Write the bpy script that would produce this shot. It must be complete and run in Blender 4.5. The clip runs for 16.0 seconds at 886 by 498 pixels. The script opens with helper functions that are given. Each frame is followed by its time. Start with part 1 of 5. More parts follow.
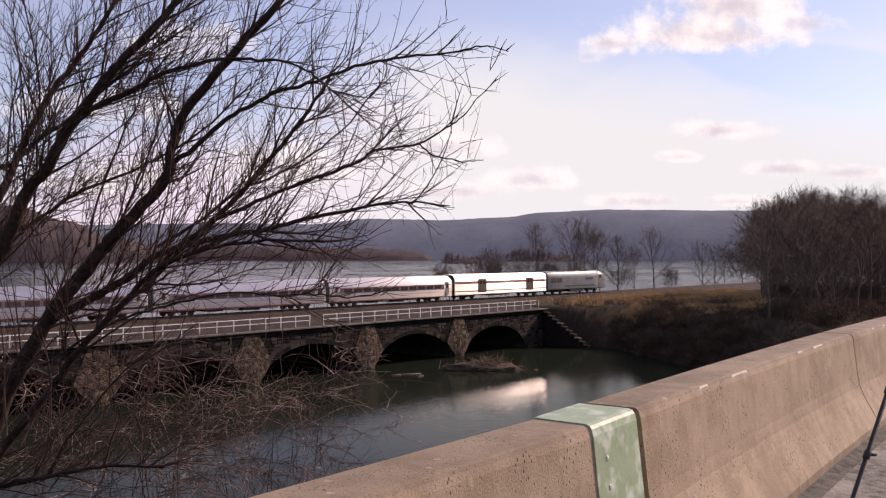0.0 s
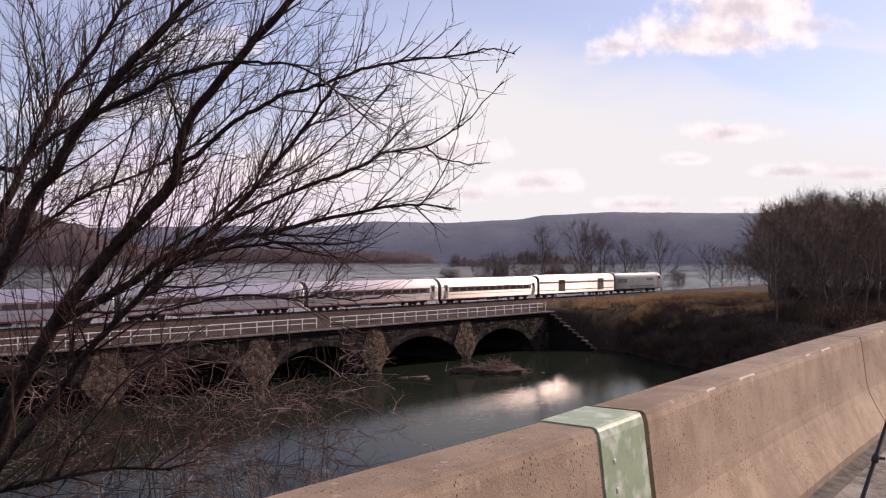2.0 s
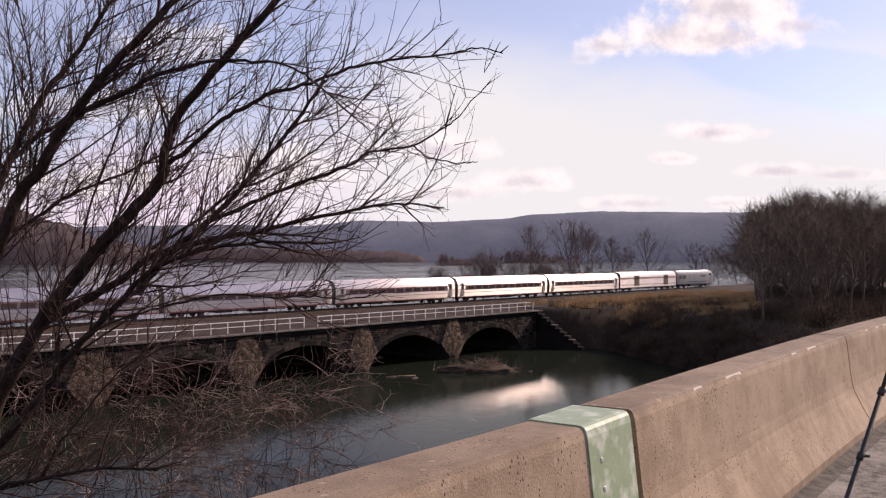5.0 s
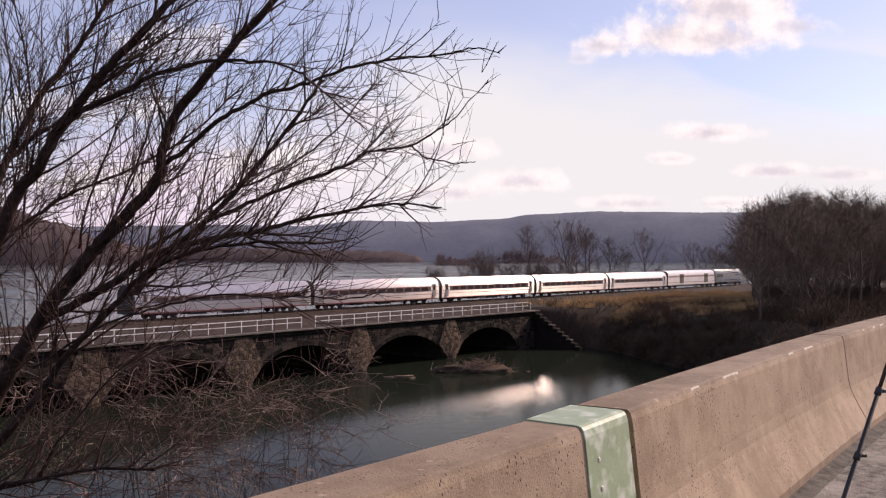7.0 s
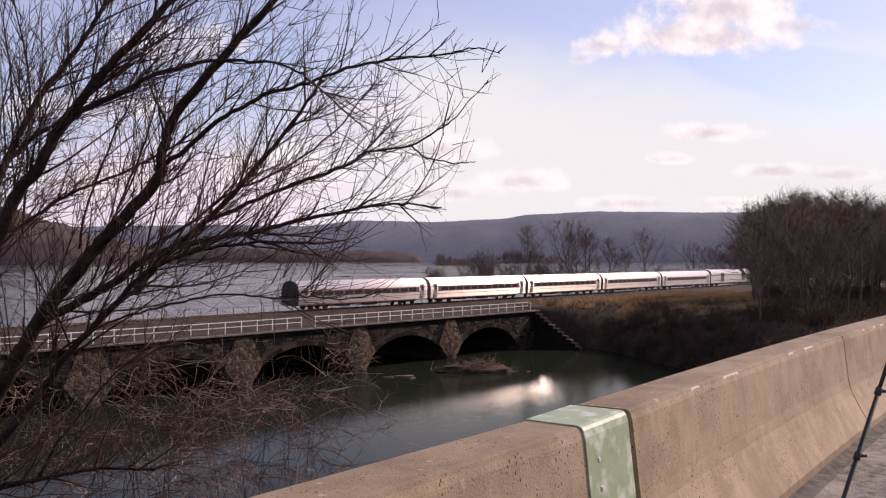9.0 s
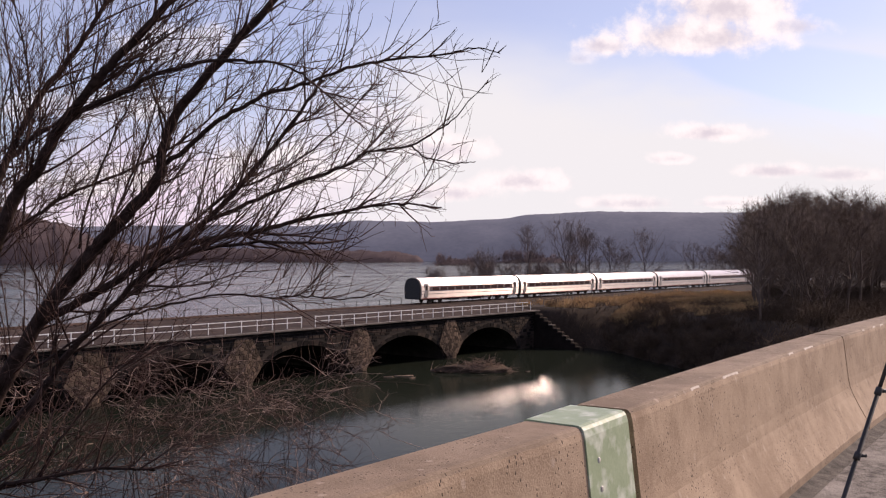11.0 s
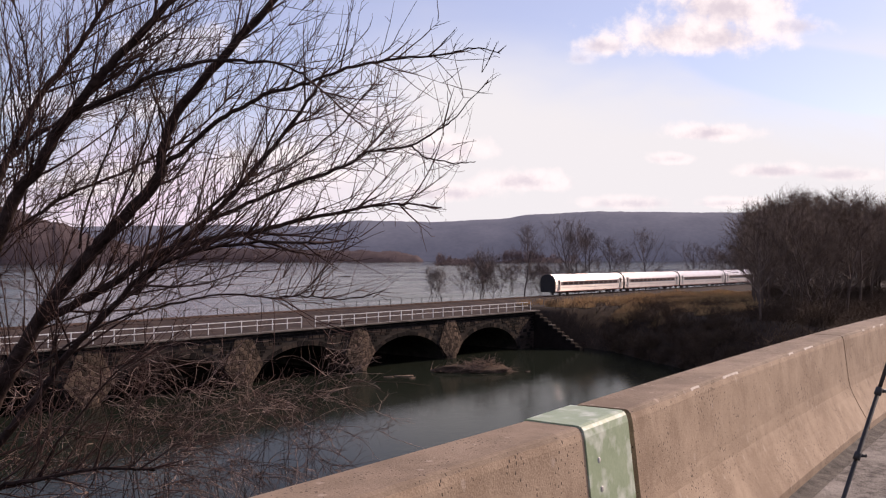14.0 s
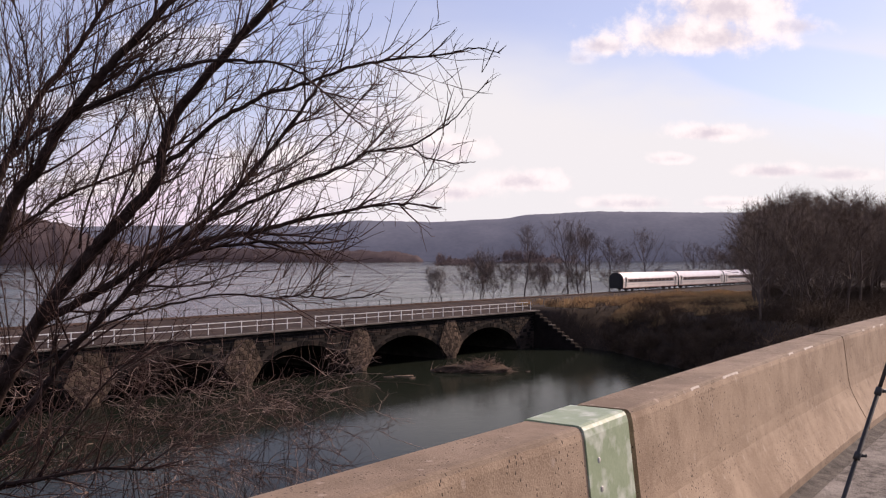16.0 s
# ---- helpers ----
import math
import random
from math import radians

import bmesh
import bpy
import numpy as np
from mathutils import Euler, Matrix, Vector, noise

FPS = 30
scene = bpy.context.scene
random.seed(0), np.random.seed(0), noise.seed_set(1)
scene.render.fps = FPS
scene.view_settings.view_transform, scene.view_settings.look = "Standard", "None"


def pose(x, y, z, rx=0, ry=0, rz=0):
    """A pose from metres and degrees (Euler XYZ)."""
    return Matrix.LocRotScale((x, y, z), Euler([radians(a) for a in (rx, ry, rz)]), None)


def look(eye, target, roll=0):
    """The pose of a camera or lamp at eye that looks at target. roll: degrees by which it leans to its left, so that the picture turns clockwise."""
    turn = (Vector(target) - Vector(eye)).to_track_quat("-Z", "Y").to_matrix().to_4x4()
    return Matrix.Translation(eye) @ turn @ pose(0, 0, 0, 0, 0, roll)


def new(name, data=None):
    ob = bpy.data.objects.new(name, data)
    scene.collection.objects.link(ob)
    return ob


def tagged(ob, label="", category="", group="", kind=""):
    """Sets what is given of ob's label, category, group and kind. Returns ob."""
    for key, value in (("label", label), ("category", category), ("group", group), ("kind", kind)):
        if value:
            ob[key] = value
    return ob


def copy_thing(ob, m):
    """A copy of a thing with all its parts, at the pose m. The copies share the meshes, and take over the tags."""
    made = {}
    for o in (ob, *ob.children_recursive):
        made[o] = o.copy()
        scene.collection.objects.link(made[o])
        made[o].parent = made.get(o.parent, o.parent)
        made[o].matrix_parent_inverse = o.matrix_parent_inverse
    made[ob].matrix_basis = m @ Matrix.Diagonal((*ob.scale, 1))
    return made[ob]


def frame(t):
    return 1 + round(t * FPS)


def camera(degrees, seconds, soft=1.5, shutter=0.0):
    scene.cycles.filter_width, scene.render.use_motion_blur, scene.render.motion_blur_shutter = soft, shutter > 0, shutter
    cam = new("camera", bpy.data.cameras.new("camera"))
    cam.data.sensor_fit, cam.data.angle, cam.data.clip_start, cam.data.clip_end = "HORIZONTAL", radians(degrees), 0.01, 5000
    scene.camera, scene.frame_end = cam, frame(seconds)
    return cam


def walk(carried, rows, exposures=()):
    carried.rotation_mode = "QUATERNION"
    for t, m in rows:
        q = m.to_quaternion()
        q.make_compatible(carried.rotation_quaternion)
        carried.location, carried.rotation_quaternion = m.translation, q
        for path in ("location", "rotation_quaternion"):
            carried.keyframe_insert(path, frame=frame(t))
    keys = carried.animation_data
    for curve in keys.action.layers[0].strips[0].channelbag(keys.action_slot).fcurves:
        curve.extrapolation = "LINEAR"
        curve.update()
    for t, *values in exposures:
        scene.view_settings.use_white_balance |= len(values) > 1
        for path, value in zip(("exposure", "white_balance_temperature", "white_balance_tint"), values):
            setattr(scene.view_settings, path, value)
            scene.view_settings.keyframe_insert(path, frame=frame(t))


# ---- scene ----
cam = camera(53.1, 16.0, soft=1.2)

# ---- the camera: it stands on the shoulder and only swings a little ----
EYE_Z = 12.3
WATER_Z = -0.6
HEAD = -50.14
PITCH = 90.60


def aim(dx, dy):
    return pose(0, 0, EYE_Z, PITCH + math.degrees(math.atan(dy / 1570)), 0, HEAD + math.degrees(math.atan(dx / 1570)))


walk(cam, [(0.0, aim(14.2, -3.2)), (0.5, aim(26.5, -1.4)), (1.0, aim(31.0, 0.3)), (1.5, aim(29.5, 1.2)),
           (2.0, aim(26.0, 1.5)), (2.5, aim(21.6, 1.2)), (3.0, aim(17.2, 0.8)), (3.5, aim(11.0, 0.2)),
           (4.0, aim(9.4, 0.1)), (4.6, aim(6.5, 0.0)), (5.4, aim(2.5, 0.0)), (6.3, aim(0, 0)), (7.0, aim(0, 0)), (16.0, aim(0, 0))],
     [(0.0, 0.0, 6850, 23), (16.0, 0.0, 6850, 23)])

# ---- sky and sun ----
SUN_AZ, SUN_EL = -15.6, 32.2
sun_way = Vector((math.cos(radians(SUN_EL)) * math.cos(radians(SUN_AZ)), math.cos(radians(SUN_EL)) * math.sin(radians(SUN_AZ)), math.sin(radians(SUN_EL))))
sun = new("sun", bpy.data.lights.new("sun", "SUN"))
sun.data.energy, sun.data.angle, sun.data.color = 5.0, radians(0.55), (1.0, 0.88, 0.74)
sun.matrix_world = look(sun_way * 100, (0, 0, 0))

SKY, SKY_BLUE = 1.24, 0.112
world = bpy.data.worlds.new("sky")
scene.world = world
world.use_nodes = True
wt = world.node_tree


def val(tree, op, a, b=0.0, c=0.0):
    """A Math node; numbers or sockets."""
    n = tree.nodes.new("ShaderNodeMath")
    n.operation = op
    for k, v in enumerate((a, b, c)):
        if isinstance(v, (int, float)):
            n.inputs[k].default_value = v
        else:
            tree.links.new(v, n.inputs[k])
    return n.outputs[0]


def ease(tree, v, lo, hi):
    n = tree.nodes.new("ShaderNodeMapRange")
    n.interpolation_type = "SMOOTHSTEP"
    n.inputs[1].default_value, n.inputs[2].default_value = lo, hi
    tree.links.new(v, n.inputs[0])
    return n.outputs[0]


def blend(tree, fac, a, b):
    n = tree.nodes.new("ShaderNodeMix")
    n.data_type = "RGBA"
    tree.links.new(fac, n.inputs[0])
    for k, v in ((6, a), (7, b)):
        if isinstance(v, tuple):
            n.inputs[k].default_value = (*v, 1)
        else:
            tree.links.new(v, n.inputs[k])
    return n.outputs[2]


def noise_of(tree, vec, scale, detail=5, rough=0.55, warp=0.0):
    n = tree.nodes.new("ShaderNodeTexNoise")
    n.inputs["Scale"].default_value, n.inputs["Detail"].default_value = scale, detail
    n.inputs["Roughness"].default_value, n.inputs["Distortion"].default_value = rough, warp
    tree.links.new(vec, n.inputs["Vector"])
    return n.outputs[0]


sky = wt.nodes.new("ShaderNodeTexSky")
sky.sky_type, sky.sun_disc = "NISHITA", False
sky.sun_elevation, sky.sun_rotation = radians(SUN_EL), radians(90 - SUN_AZ)
sky.dust_density, sky.ozone_density = 0.6, 3.0
co = wt.nodes.new("ShaderNodeTexCoord")


def along(v):
    n = wt.nodes.new("ShaderNodeVectorMath")
    n.operation = "DOT_PRODUCT"
    n.inputs[1].default_value = v
    wt.links.new(co.outputs["Generated"], n.inputs[0])
    return n.outputs["Value"]


# the sky over the river, laid out across and up from the river's middle
FWD = (0.7676, 0.641, 0.0)
RGT = (0.641, -0.7676, 0.0)
deep = val(wt, "MAXIMUM", along(FWD), 0.12)
across = val(wt, "DIVIDE", along(RGT), deep)
up = val(wt, "DIVIDE", along((0, 0, 1)), deep)
flat = wt.nodes.new("ShaderNodeCombineXYZ")
wt.links.new(across, flat.inputs[0])
wt.links.new(up, flat.inputs[1])
tall = wt.nodes.new("ShaderNodeCombineXYZ")
wt.links.new(across, tall.inputs[0])
wt.links.new(val(wt, "MULTIPLY_ADD", up, 3.2, val(wt, "MULTIPLY", across, 0.5)), tall.inputs[1])
puff = noise_of(wt, flat.outputs[0], 26.0, 8, 0.62)
puff_big = noise_of(wt, flat.outputs[0], 9.0, 3, 0.5)
veil = noise_of(wt, tall.outputs[0], 2.3, 5, 0.5, 0.4)
gap_u = val(wt, "DIVIDE", val(wt, "SUBTRACT", across, 0.47), 0.20)
gap_v = val(wt, "DIVIDE", val(wt, "ADD", val(wt, "SUBTRACT", up, 0.205), val(wt, "MULTIPLY", val(wt, "SUBTRACT", across, 0.42), 0.15)), 0.035)
clear = val(wt, "SUBTRACT", 1.0, ease(wt, val(wt, "ADD", val(wt, "MULTIPLY", gap_u, gap_u), val(wt, "MULTIPLY", gap_v, gap_v)), 0.2, 1.3))
haze = val(wt, "MULTIPLY_ADD", veil, 1.1, val(wt, "MULTIPLY_ADD", up, -3.4, 0.92))
haze = val(wt, "SUBTRACT", haze, val(wt, "MULTIPLY", clear, 0.55))
haze = val(wt, "MULTIPLY_ADD", val(wt, "MINIMUM", val(wt, "ADD", across, 0.02), 0.0), 1.25, haze)
scaled = wt.nodes.new("ShaderNodeVectorMath")
scaled.operation = "SCALE"
scaled.inputs[3].default_value = SKY_BLUE
wt.links.new(sky.outputs[0], scaled.inputs[0])
pale = wt.nodes.new("ShaderNodeMix")
pale.data_type = "RGBA"
pale.inputs[0].default_value = 0.30
wt.links.new(scaled.outputs[0], pale.inputs[6])
pale.inputs[7].default_value = (0.63, 0.59, 0.75, 1)
colour = blend(wt, ease(wt, haze, 0.45, 1.0), pale.outputs[2], blend(wt, ease(wt, across, -0.40, 0.05), (0.70, 0.625, 0.735), (0.676, 0.714, 0.722)))
# cumulus: across, up, half width, half height, weight
for cx, cy, rx, ry, w in ((0.285, 0.250, 0.125, 0.037, 1.0), (0.325, 0.285, 0.11, 0.046, 1.0), (0.183, 0.240, 0.040, 0.020, 0.9), (0.39, 0.262, 0.06, 0.02, 0.7),
                          (0.300, 0.141, 0.060, 0.016, 0.9), (0.258, 0.112, 0.034, 0.011, 0.8), (0.095, 0.086, 0.075, 0.018, 0.85),
                          (0.000, 0.122, 0.060, 0.024, 0.9), (0.375, 0.098, 0.060, 0.013, 0.8), (0.45, 0.094, 0.06, 0.013, 0.7),
                          (0.21, 0.062, 0.075, 0.013, 0.7), (0.32, 0.062, 0.050, 0.010, 0.7), (0.0, 0.073, 0.08, 0.017, 0.8), (0.155, 0.226, 0.02, 0.012, 0.4),
                          (-0.20, 0.10, 0.11, 0.035, 0.8), (-0.38, 0.085, 0.10, 0.026, 0.8), (-0.10, 0.16, 0.10, 0.025, 0.5), (-0.42, 0.17, 0.12, 0.03, 0.6), (-0.30, 0.24, 0.10, 0.03, 0.5)):
    du = val(wt, "DIVIDE", val(wt, "SUBTRACT", across, cx), rx)
    dv = val(wt, "DIVIDE", val(wt, "SUBTRACT", up, cy), ry)
    low = val(wt, "MULTIPLY", val(wt, "MINIMUM", dv, 0.0), 0.5)
    d = val(wt, "SQRT", val(wt, "ADD", val(wt, "MULTIPLY", du, du), val(wt, "MULTIPLY", val(wt, "ADD", dv, low), val(wt, "ADD", dv, low))))
    core = d
    d = val(wt, "ADD", d, val(wt, "ADD", val(wt, "MULTIPLY_ADD", puff, -1.7, 0.85), val(wt, "MULTIPLY_ADD", puff_big, -1.1, 0.55)))
    mask = val(wt, "MULTIPLY", val(wt, "SUBTRACT", 1.0, ease(wt, d, 0.40, 1.05)), w)
    lit = ease(wt, val(wt, "ADD", val(wt, "MULTIPLY_ADD", puff, 2.2, -1.55), val(wt, "MULTIPLY_ADD", puff_big, 1.1, val(wt, "MULTIPLY_ADD", core, 0.75, val(wt, "MULTIPLY", dv, 0.25)))), -0.1, 0.75)
    colour = blend(wt, mask, colour, blend(wt, lit, (0.575, 0.555, 0.60), (0.84, 0.815, 0.805)))
wt.links.new(colour, wt.nodes["Background"].inputs["Color"])
wt.nodes["Background"].inputs["Strength"].default_value = SKY


# ---- materials ----
def nodes_of(name):
    m = bpy.data.materials.new(name)
    m.use_nodes = True
    t = m.node_tree
    return m, t, t.nodes["Principled BSDF"]


def paint(name, a, b, scale=8.0, rough=0.8, metal=0.0, bump=0.2, fine=60.0, dirt=None, dirt_scale=1.2, spec=0.5):
    """Two colours mixed by coarse and fine noise, with relief."""
    m, t, p = nodes_of(name)
    co = t.nodes.new("ShaderNodeTexCoord")
    n1 = t.nodes.new("ShaderNodeTexNoise")
    n1.inputs["Scale"].default_value, n1.inputs["Detail"].default_value = scale, 6
    n2 = t.nodes.new("ShaderNodeTexNoise")
    n2.inputs["Scale"].default_value, n2.inputs["Detail"].default_value = fine, 3
    for n in (n1, n2):
        t.links.new(co.outputs["Object"], n.inputs["Vector"])
    mix = t.nodes.new("ShaderNodeMix")
    mix.data_type = "RGBA"
    mix.inputs[6].default_value, mix.inputs[7].default_value = (*a, 1), (*b, 1)
    ramp = t.nodes.new("ShaderNodeMapRange")
    ramp.inputs[1].default_value, ramp.inputs[2].default_value = 0.35, 0.65
    add = t.nodes.new("ShaderNodeMath")
    add.operation = "MULTIPLY_ADD"
    add.inputs[1].default_value, add.inputs[2].default_value = 0.35, 0.0
    t.links.new(n2.outputs[0], add.inputs[0])
    a2 = t.nodes.new("ShaderNodeMath")
    a2.operation = "MULTIPLY_ADD"
    a2.inputs[1].default_value = 0.65
    t.links.new(n1.outputs[0], a2.inputs[0])
    t.links.new(add.outputs[0], a2.inputs[2])
    t.links.new(a2.outputs[0], ramp.inputs[0])
    t.links.new(ramp.outputs[0], mix.inputs[0])
    out = mix.outputs[2]
    if dirt:
        n3 = t.nodes.new("ShaderNodeTexNoise")
        n3.inputs["Scale"].default_value, n3.inputs["Detail"].default_value = dirt_scale, 8
        t.links.new(co.outputs["Object"], n3.inputs["Vector"])
        r3 = t.nodes.new("ShaderNodeMapRange")
        r3.inputs[1].default_value, r3.inputs[2].default_value = 0.5, 0.68
        t.links.new(n3.outputs[0], r3.inputs[0])
        mx = t.nodes.new("ShaderNodeMix")
        mx.data_type = "RGBA"
        mx.inputs[7].default_value = (*dirt, 1)
        t.links.new(r3.outputs[0], mx.inputs[0])
        t.links.new(out, mx.inputs[6])
        out = mx.outputs[2]
    t.links.new(out, p.inputs["Base Color"])
    p.inputs["Roughness"].default_value, p.inputs["Metallic"].default_value = rough, metal
    p.inputs["Specular IOR Level"].default_value = spec if rough < 0.75 else 0.12
    if bump:
        bp = t.nodes.new("ShaderNodeBump")
        bp.inputs["Strength"].default_value, bp.inputs["Distance"].default_value = bump, 0.02
        t.links.new(a2.outputs[0], bp.inputs["Height"])
        t.links.new(bp.outputs[0], p.inputs["Normal"])
    return m


def concrete(name, dark, light):
    """Cast concrete: blotches, streaks, air-hole pits and pale flecks."""
    m, ct, cp = nodes_of(name)
    cc = ct.nodes.new("ShaderNodeTexCoord")
    stretch = ct.nodes.new("ShaderNodeMapping")
    stretch.inputs["Scale"].default_value = (1.0, 1.0, 0.6)
    ct.links.new(cc.outputs["Object"], stretch.inputs["Vector"])
    cloudy = noise_of(ct, cc.outputs["Object"], 1.6, 6, 0.6)
    grain = noise_of(ct, cc.outputs["Object"], 120.0, 3, 0.6)
    streak = noise_of(ct, stretch.outputs[0], 7.0, 5, 0.65, 0.3)
    tone = val(ct, "ADD", val(ct, "MULTIPLY", cloudy, 0.45), val(ct, "ADD", val(ct, "MULTIPLY", grain, 0.25), val(ct, "MULTIPLY", streak, 0.3)))
    base = blend(ct, ease(ct, tone, 0.37, 0.63), dark, light)
    vor = ct.nodes.new("ShaderNodeTexVoronoi")
    vor.inputs["Scale"].default_value = 55.0
    ct.links.new(stretch.outputs[0], vor.inputs["Vector"])
    pick = noise_of(ct, cc.outputs["Object"], 5.0, 2)
    pit = val(ct, "MULTIPLY", val(ct, "LESS_THAN", vor.outputs["Distance"], val(ct, "MULTIPLY_ADD", pick, 0.62, -0.17)), 1.0)
    base = blend(ct, pit, base, (0.075, 0.05, 0.035))
    vor2 = ct.nodes.new("ShaderNodeTexVoronoi")
    vor2.inputs["Scale"].default_value = 9.0
    ct.links.new(stretch.outputs[0], vor2.inputs["Vector"])
    fleck = val(ct, "LESS_THAN", val(ct, "ADD", vor2.outputs["Distance"], val(ct, "MULTIPLY", grain, 0.25)), 0.235)
    base = blend(ct, val(ct, "MULTIPLY", fleck, 0.35), base, (0.52, 0.42, 0.34))
    ct.links.new(base, cp.inputs["Base Color"])
    cp.inputs["Roughness"].default_value, cp.inputs["Specular IOR Level"].default_value = 0.85, 0.3
    cb = ct.nodes.new("ShaderNodeBump")
    cb.inputs["Strength"].default_value, cb.inputs["Distance"].default_value = 0.9, 0.010
    ct.links.new(val(ct, "SUBTRACT", tone, pit), cb.inputs["Height"])
    ct.links.new(cb.outputs[0], cp.inputs["Normal"])
    return m


CONCRETE = concrete("barrier_concrete", (0.235, 0.16, 0.104), (0.40, 0.292, 0.20))
# cap colour is darkened to offset the sun on the barrier's top
CAP = concrete("darkened_cap_concrete", (0.155, 0.107, 0.071), (0.275, 0.20, 0.14))
GREEN_PLATE = paint("green_plate", (0.225, 0.285, 0.165), (0.31, 0.365, 0.235), 6.0, 0.45, bump=0.05, dirt=(0.52, 0.55, 0.45), dirt_scale=11, spec=0.4)
ASPHALT = paint("asphalt", (0.06, 0.053, 0.048), (0.25, 0.225, 0.20), 14.0, 0.9, bump=0.9, fine=70, dirt=(0.32, 0.29, 0.26), dirt_scale=1.1)
STONE = paint("stone", (0.022, 0.018, 0.015), (0.06, 0.047, 0.038), 0.9, 0.9, bump=0.6, fine=4)
BALLAST = paint("ballast", (0.022, 0.014, 0.011), (0.074, 0.050, 0.039), 0.6, 0.95, bump=0.8, fine=5, dirt=(0.03, 0.02, 0.016), dirt_scale=0.35)
BARK = paint("bark", (0.018, 0.011, 0.009), (0.06, 0.038, 0.031), 14, 0.9, bump=0.5, fine=60)
TWIG = paint("twig", (0.034, 0.018, 0.015), (0.10, 0.058, 0.046), 10, 0.85, bump=0.0)
STEEL = paint("stainless_steel", (0.62, 0.535, 0.505), (0.76, 0.665, 0.63), 0.7, 0.30, 0.9, bump=0.0, fine=8)
# fine lengthwise flutes spread its gloss up and down, not along the car
st = STEEL.node_tree
sp = st.nodes["Principled BSDF"]
sp.inputs["Anisotropic"].default_value, sp.inputs["Anisotropic Rotation"].default_value = 1.0, 0.0
tan_ = st.nodes.new("ShaderNodeTangent")
tan_.direction_type, tan_.axis = "RADIAL", "X"
st.links.new(tan_.outputs[0], sp.inputs["Tangent"])
WHITE = paint("white_paint", (0.72, 0.70, 0.67), (0.82, 0.80, 0.77), 3, 0.6, bump=0.05)
DARK = paint("dark_metal", (0.015, 0.014, 0.014), (0.035, 0.032, 0.03), 4, 0.6, bump=0.1)
EARTH = paint("earth", (0.018, 0.012, 0.009), (0.05, 0.035, 0.024), 0.25, 0.95, bump=0.5, fine=3)

BOLT = paint("bolt_metal", (0.36, 0.33, 0.29), (0.58, 0.55, 0.5), 90, 0.6, 0.3, bump=0.1)
GRIT = paint("grit", (0.05, 0.045, 0.04), (0.16, 0.14, 0.12), 9, 0.95, bump=0.9, fine=80)
COPING = paint("coping_stone", (0.1, 0.083, 0.07), (0.22, 0.19, 0.162), 0.8, 0.9, bump=0.4, fine=6, dirt=(0.08, 0.065, 0.055), dirt_scale=0.5)
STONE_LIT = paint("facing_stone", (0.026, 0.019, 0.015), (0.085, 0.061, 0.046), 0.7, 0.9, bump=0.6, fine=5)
# black for damp stains, and for shade painted under the bridge's overhang
STONE_DARK = paint("stain_shade_stone", (0.006, 0.0045, 0.004), (0.019, 0.014, 0.012), 0.8, 0.9, bump=0.5, fine=5)
RUBBLE, rt, rp = nodes_of("rubble_stone")
rc = rt.nodes.new("ShaderNodeTexCoord")
rv = rt.nodes.new("ShaderNodeTexVoronoi")
rv.inputs["Scale"].default_value = 2.4
re_ = rt.nodes.new("ShaderNodeTexVoronoi")
re_.feature = "DISTANCE_TO_EDGE"
re_.inputs["Scale"].default_value = 2.4
for n_ in (rv, re_):
    rt.links.new(rc.outputs["Object"], n_.inputs["Vector"])
r_grain = noise_of(rt, rc.outputs["Object"], 7.0, 5, 0.65)
r_bw = rt.nodes.new("ShaderNodeRGBToBW")
rt.links.new(rv.outputs["Color"], r_bw.inputs[0])
r_tone = val(rt, "ADD", val(rt, "MULTIPLY", r_bw.outputs[0], 0.6), val(rt, "MULTIPLY", r_grain, 0.5))
r_base = blend(rt, ease(rt, r_tone, 0.25, 0.85), (0.032, 0.022, 0.016), (0.165, 0.115, 0.083))
r_joint = ease(rt, re_.outputs["Distance"], 0.0, 0.09)
rt.links.new(blend(rt, r_joint, (0.03, 0.022, 0.017), r_base), rp.inputs["Base Color"])
rp.inputs["Roughness"].default_value, rp.inputs["Specular IOR Level"].default_value = 0.9, 0.1
r_b = rt.nodes.new("ShaderNodeBump")
r_b.inputs["Strength"].default_value, r_b.inputs["Distance"].default_value = 0.9, 0.08
rt.links.new(val(rt, "ADD", r_joint, val(rt, "MULTIPLY", r_grain, 0.5)), r_b.inputs["Height"])
rt.links.new(r_b.outputs[0], rp.inputs["Normal"])
RUST = paint("rail_steel", (0.09, 0.05, 0.035), (0.17, 0.10, 0.07), 3, 0.6, 0.4, bump=0.2)
RUST_DARK = paint("wheel_steel", (0.04, 0.03, 0.026), (0.08, 0.06, 0.05), 5, 0.6, 0.3, bump=0.1)
STEEL_DULL = paint("dull_steel", (0.32, 0.30, 0.29), (0.42, 0.40, 0.38), 2, 0.5, 0.7, bump=0.05)
RUBBER = paint("black_rubber", (0.012, 0.011, 0.012), (0.028, 0.026, 0.027), 3, 0.7, bump=0.2)
GLASS = paint("tinted_glass", (0.05, 0.03, 0.028), (0.085, 0.052, 0.048), 1, 0.22, bump=0.0)
BAND = paint("window_band", (0.17, 0.13, 0.125), (0.25, 0.195, 0.185), 1.5, 0.4, 0.5, bump=0.0)
RED = paint("red_stripe", (0.16, 0.022, 0.02), (0.22, 0.035, 0.03), 2, 0.4, bump=0.0)
BLUE = paint("blue_stripe", (0.03, 0.05, 0.11), (0.045, 0.07, 0.15), 2, 0.4, bump=0.0)
DOOR = paint("door_paint", (0.1, 0.072, 0.055), (0.17, 0.125, 0.098), 1.5, 0.5, 0.3, bump=0.05)
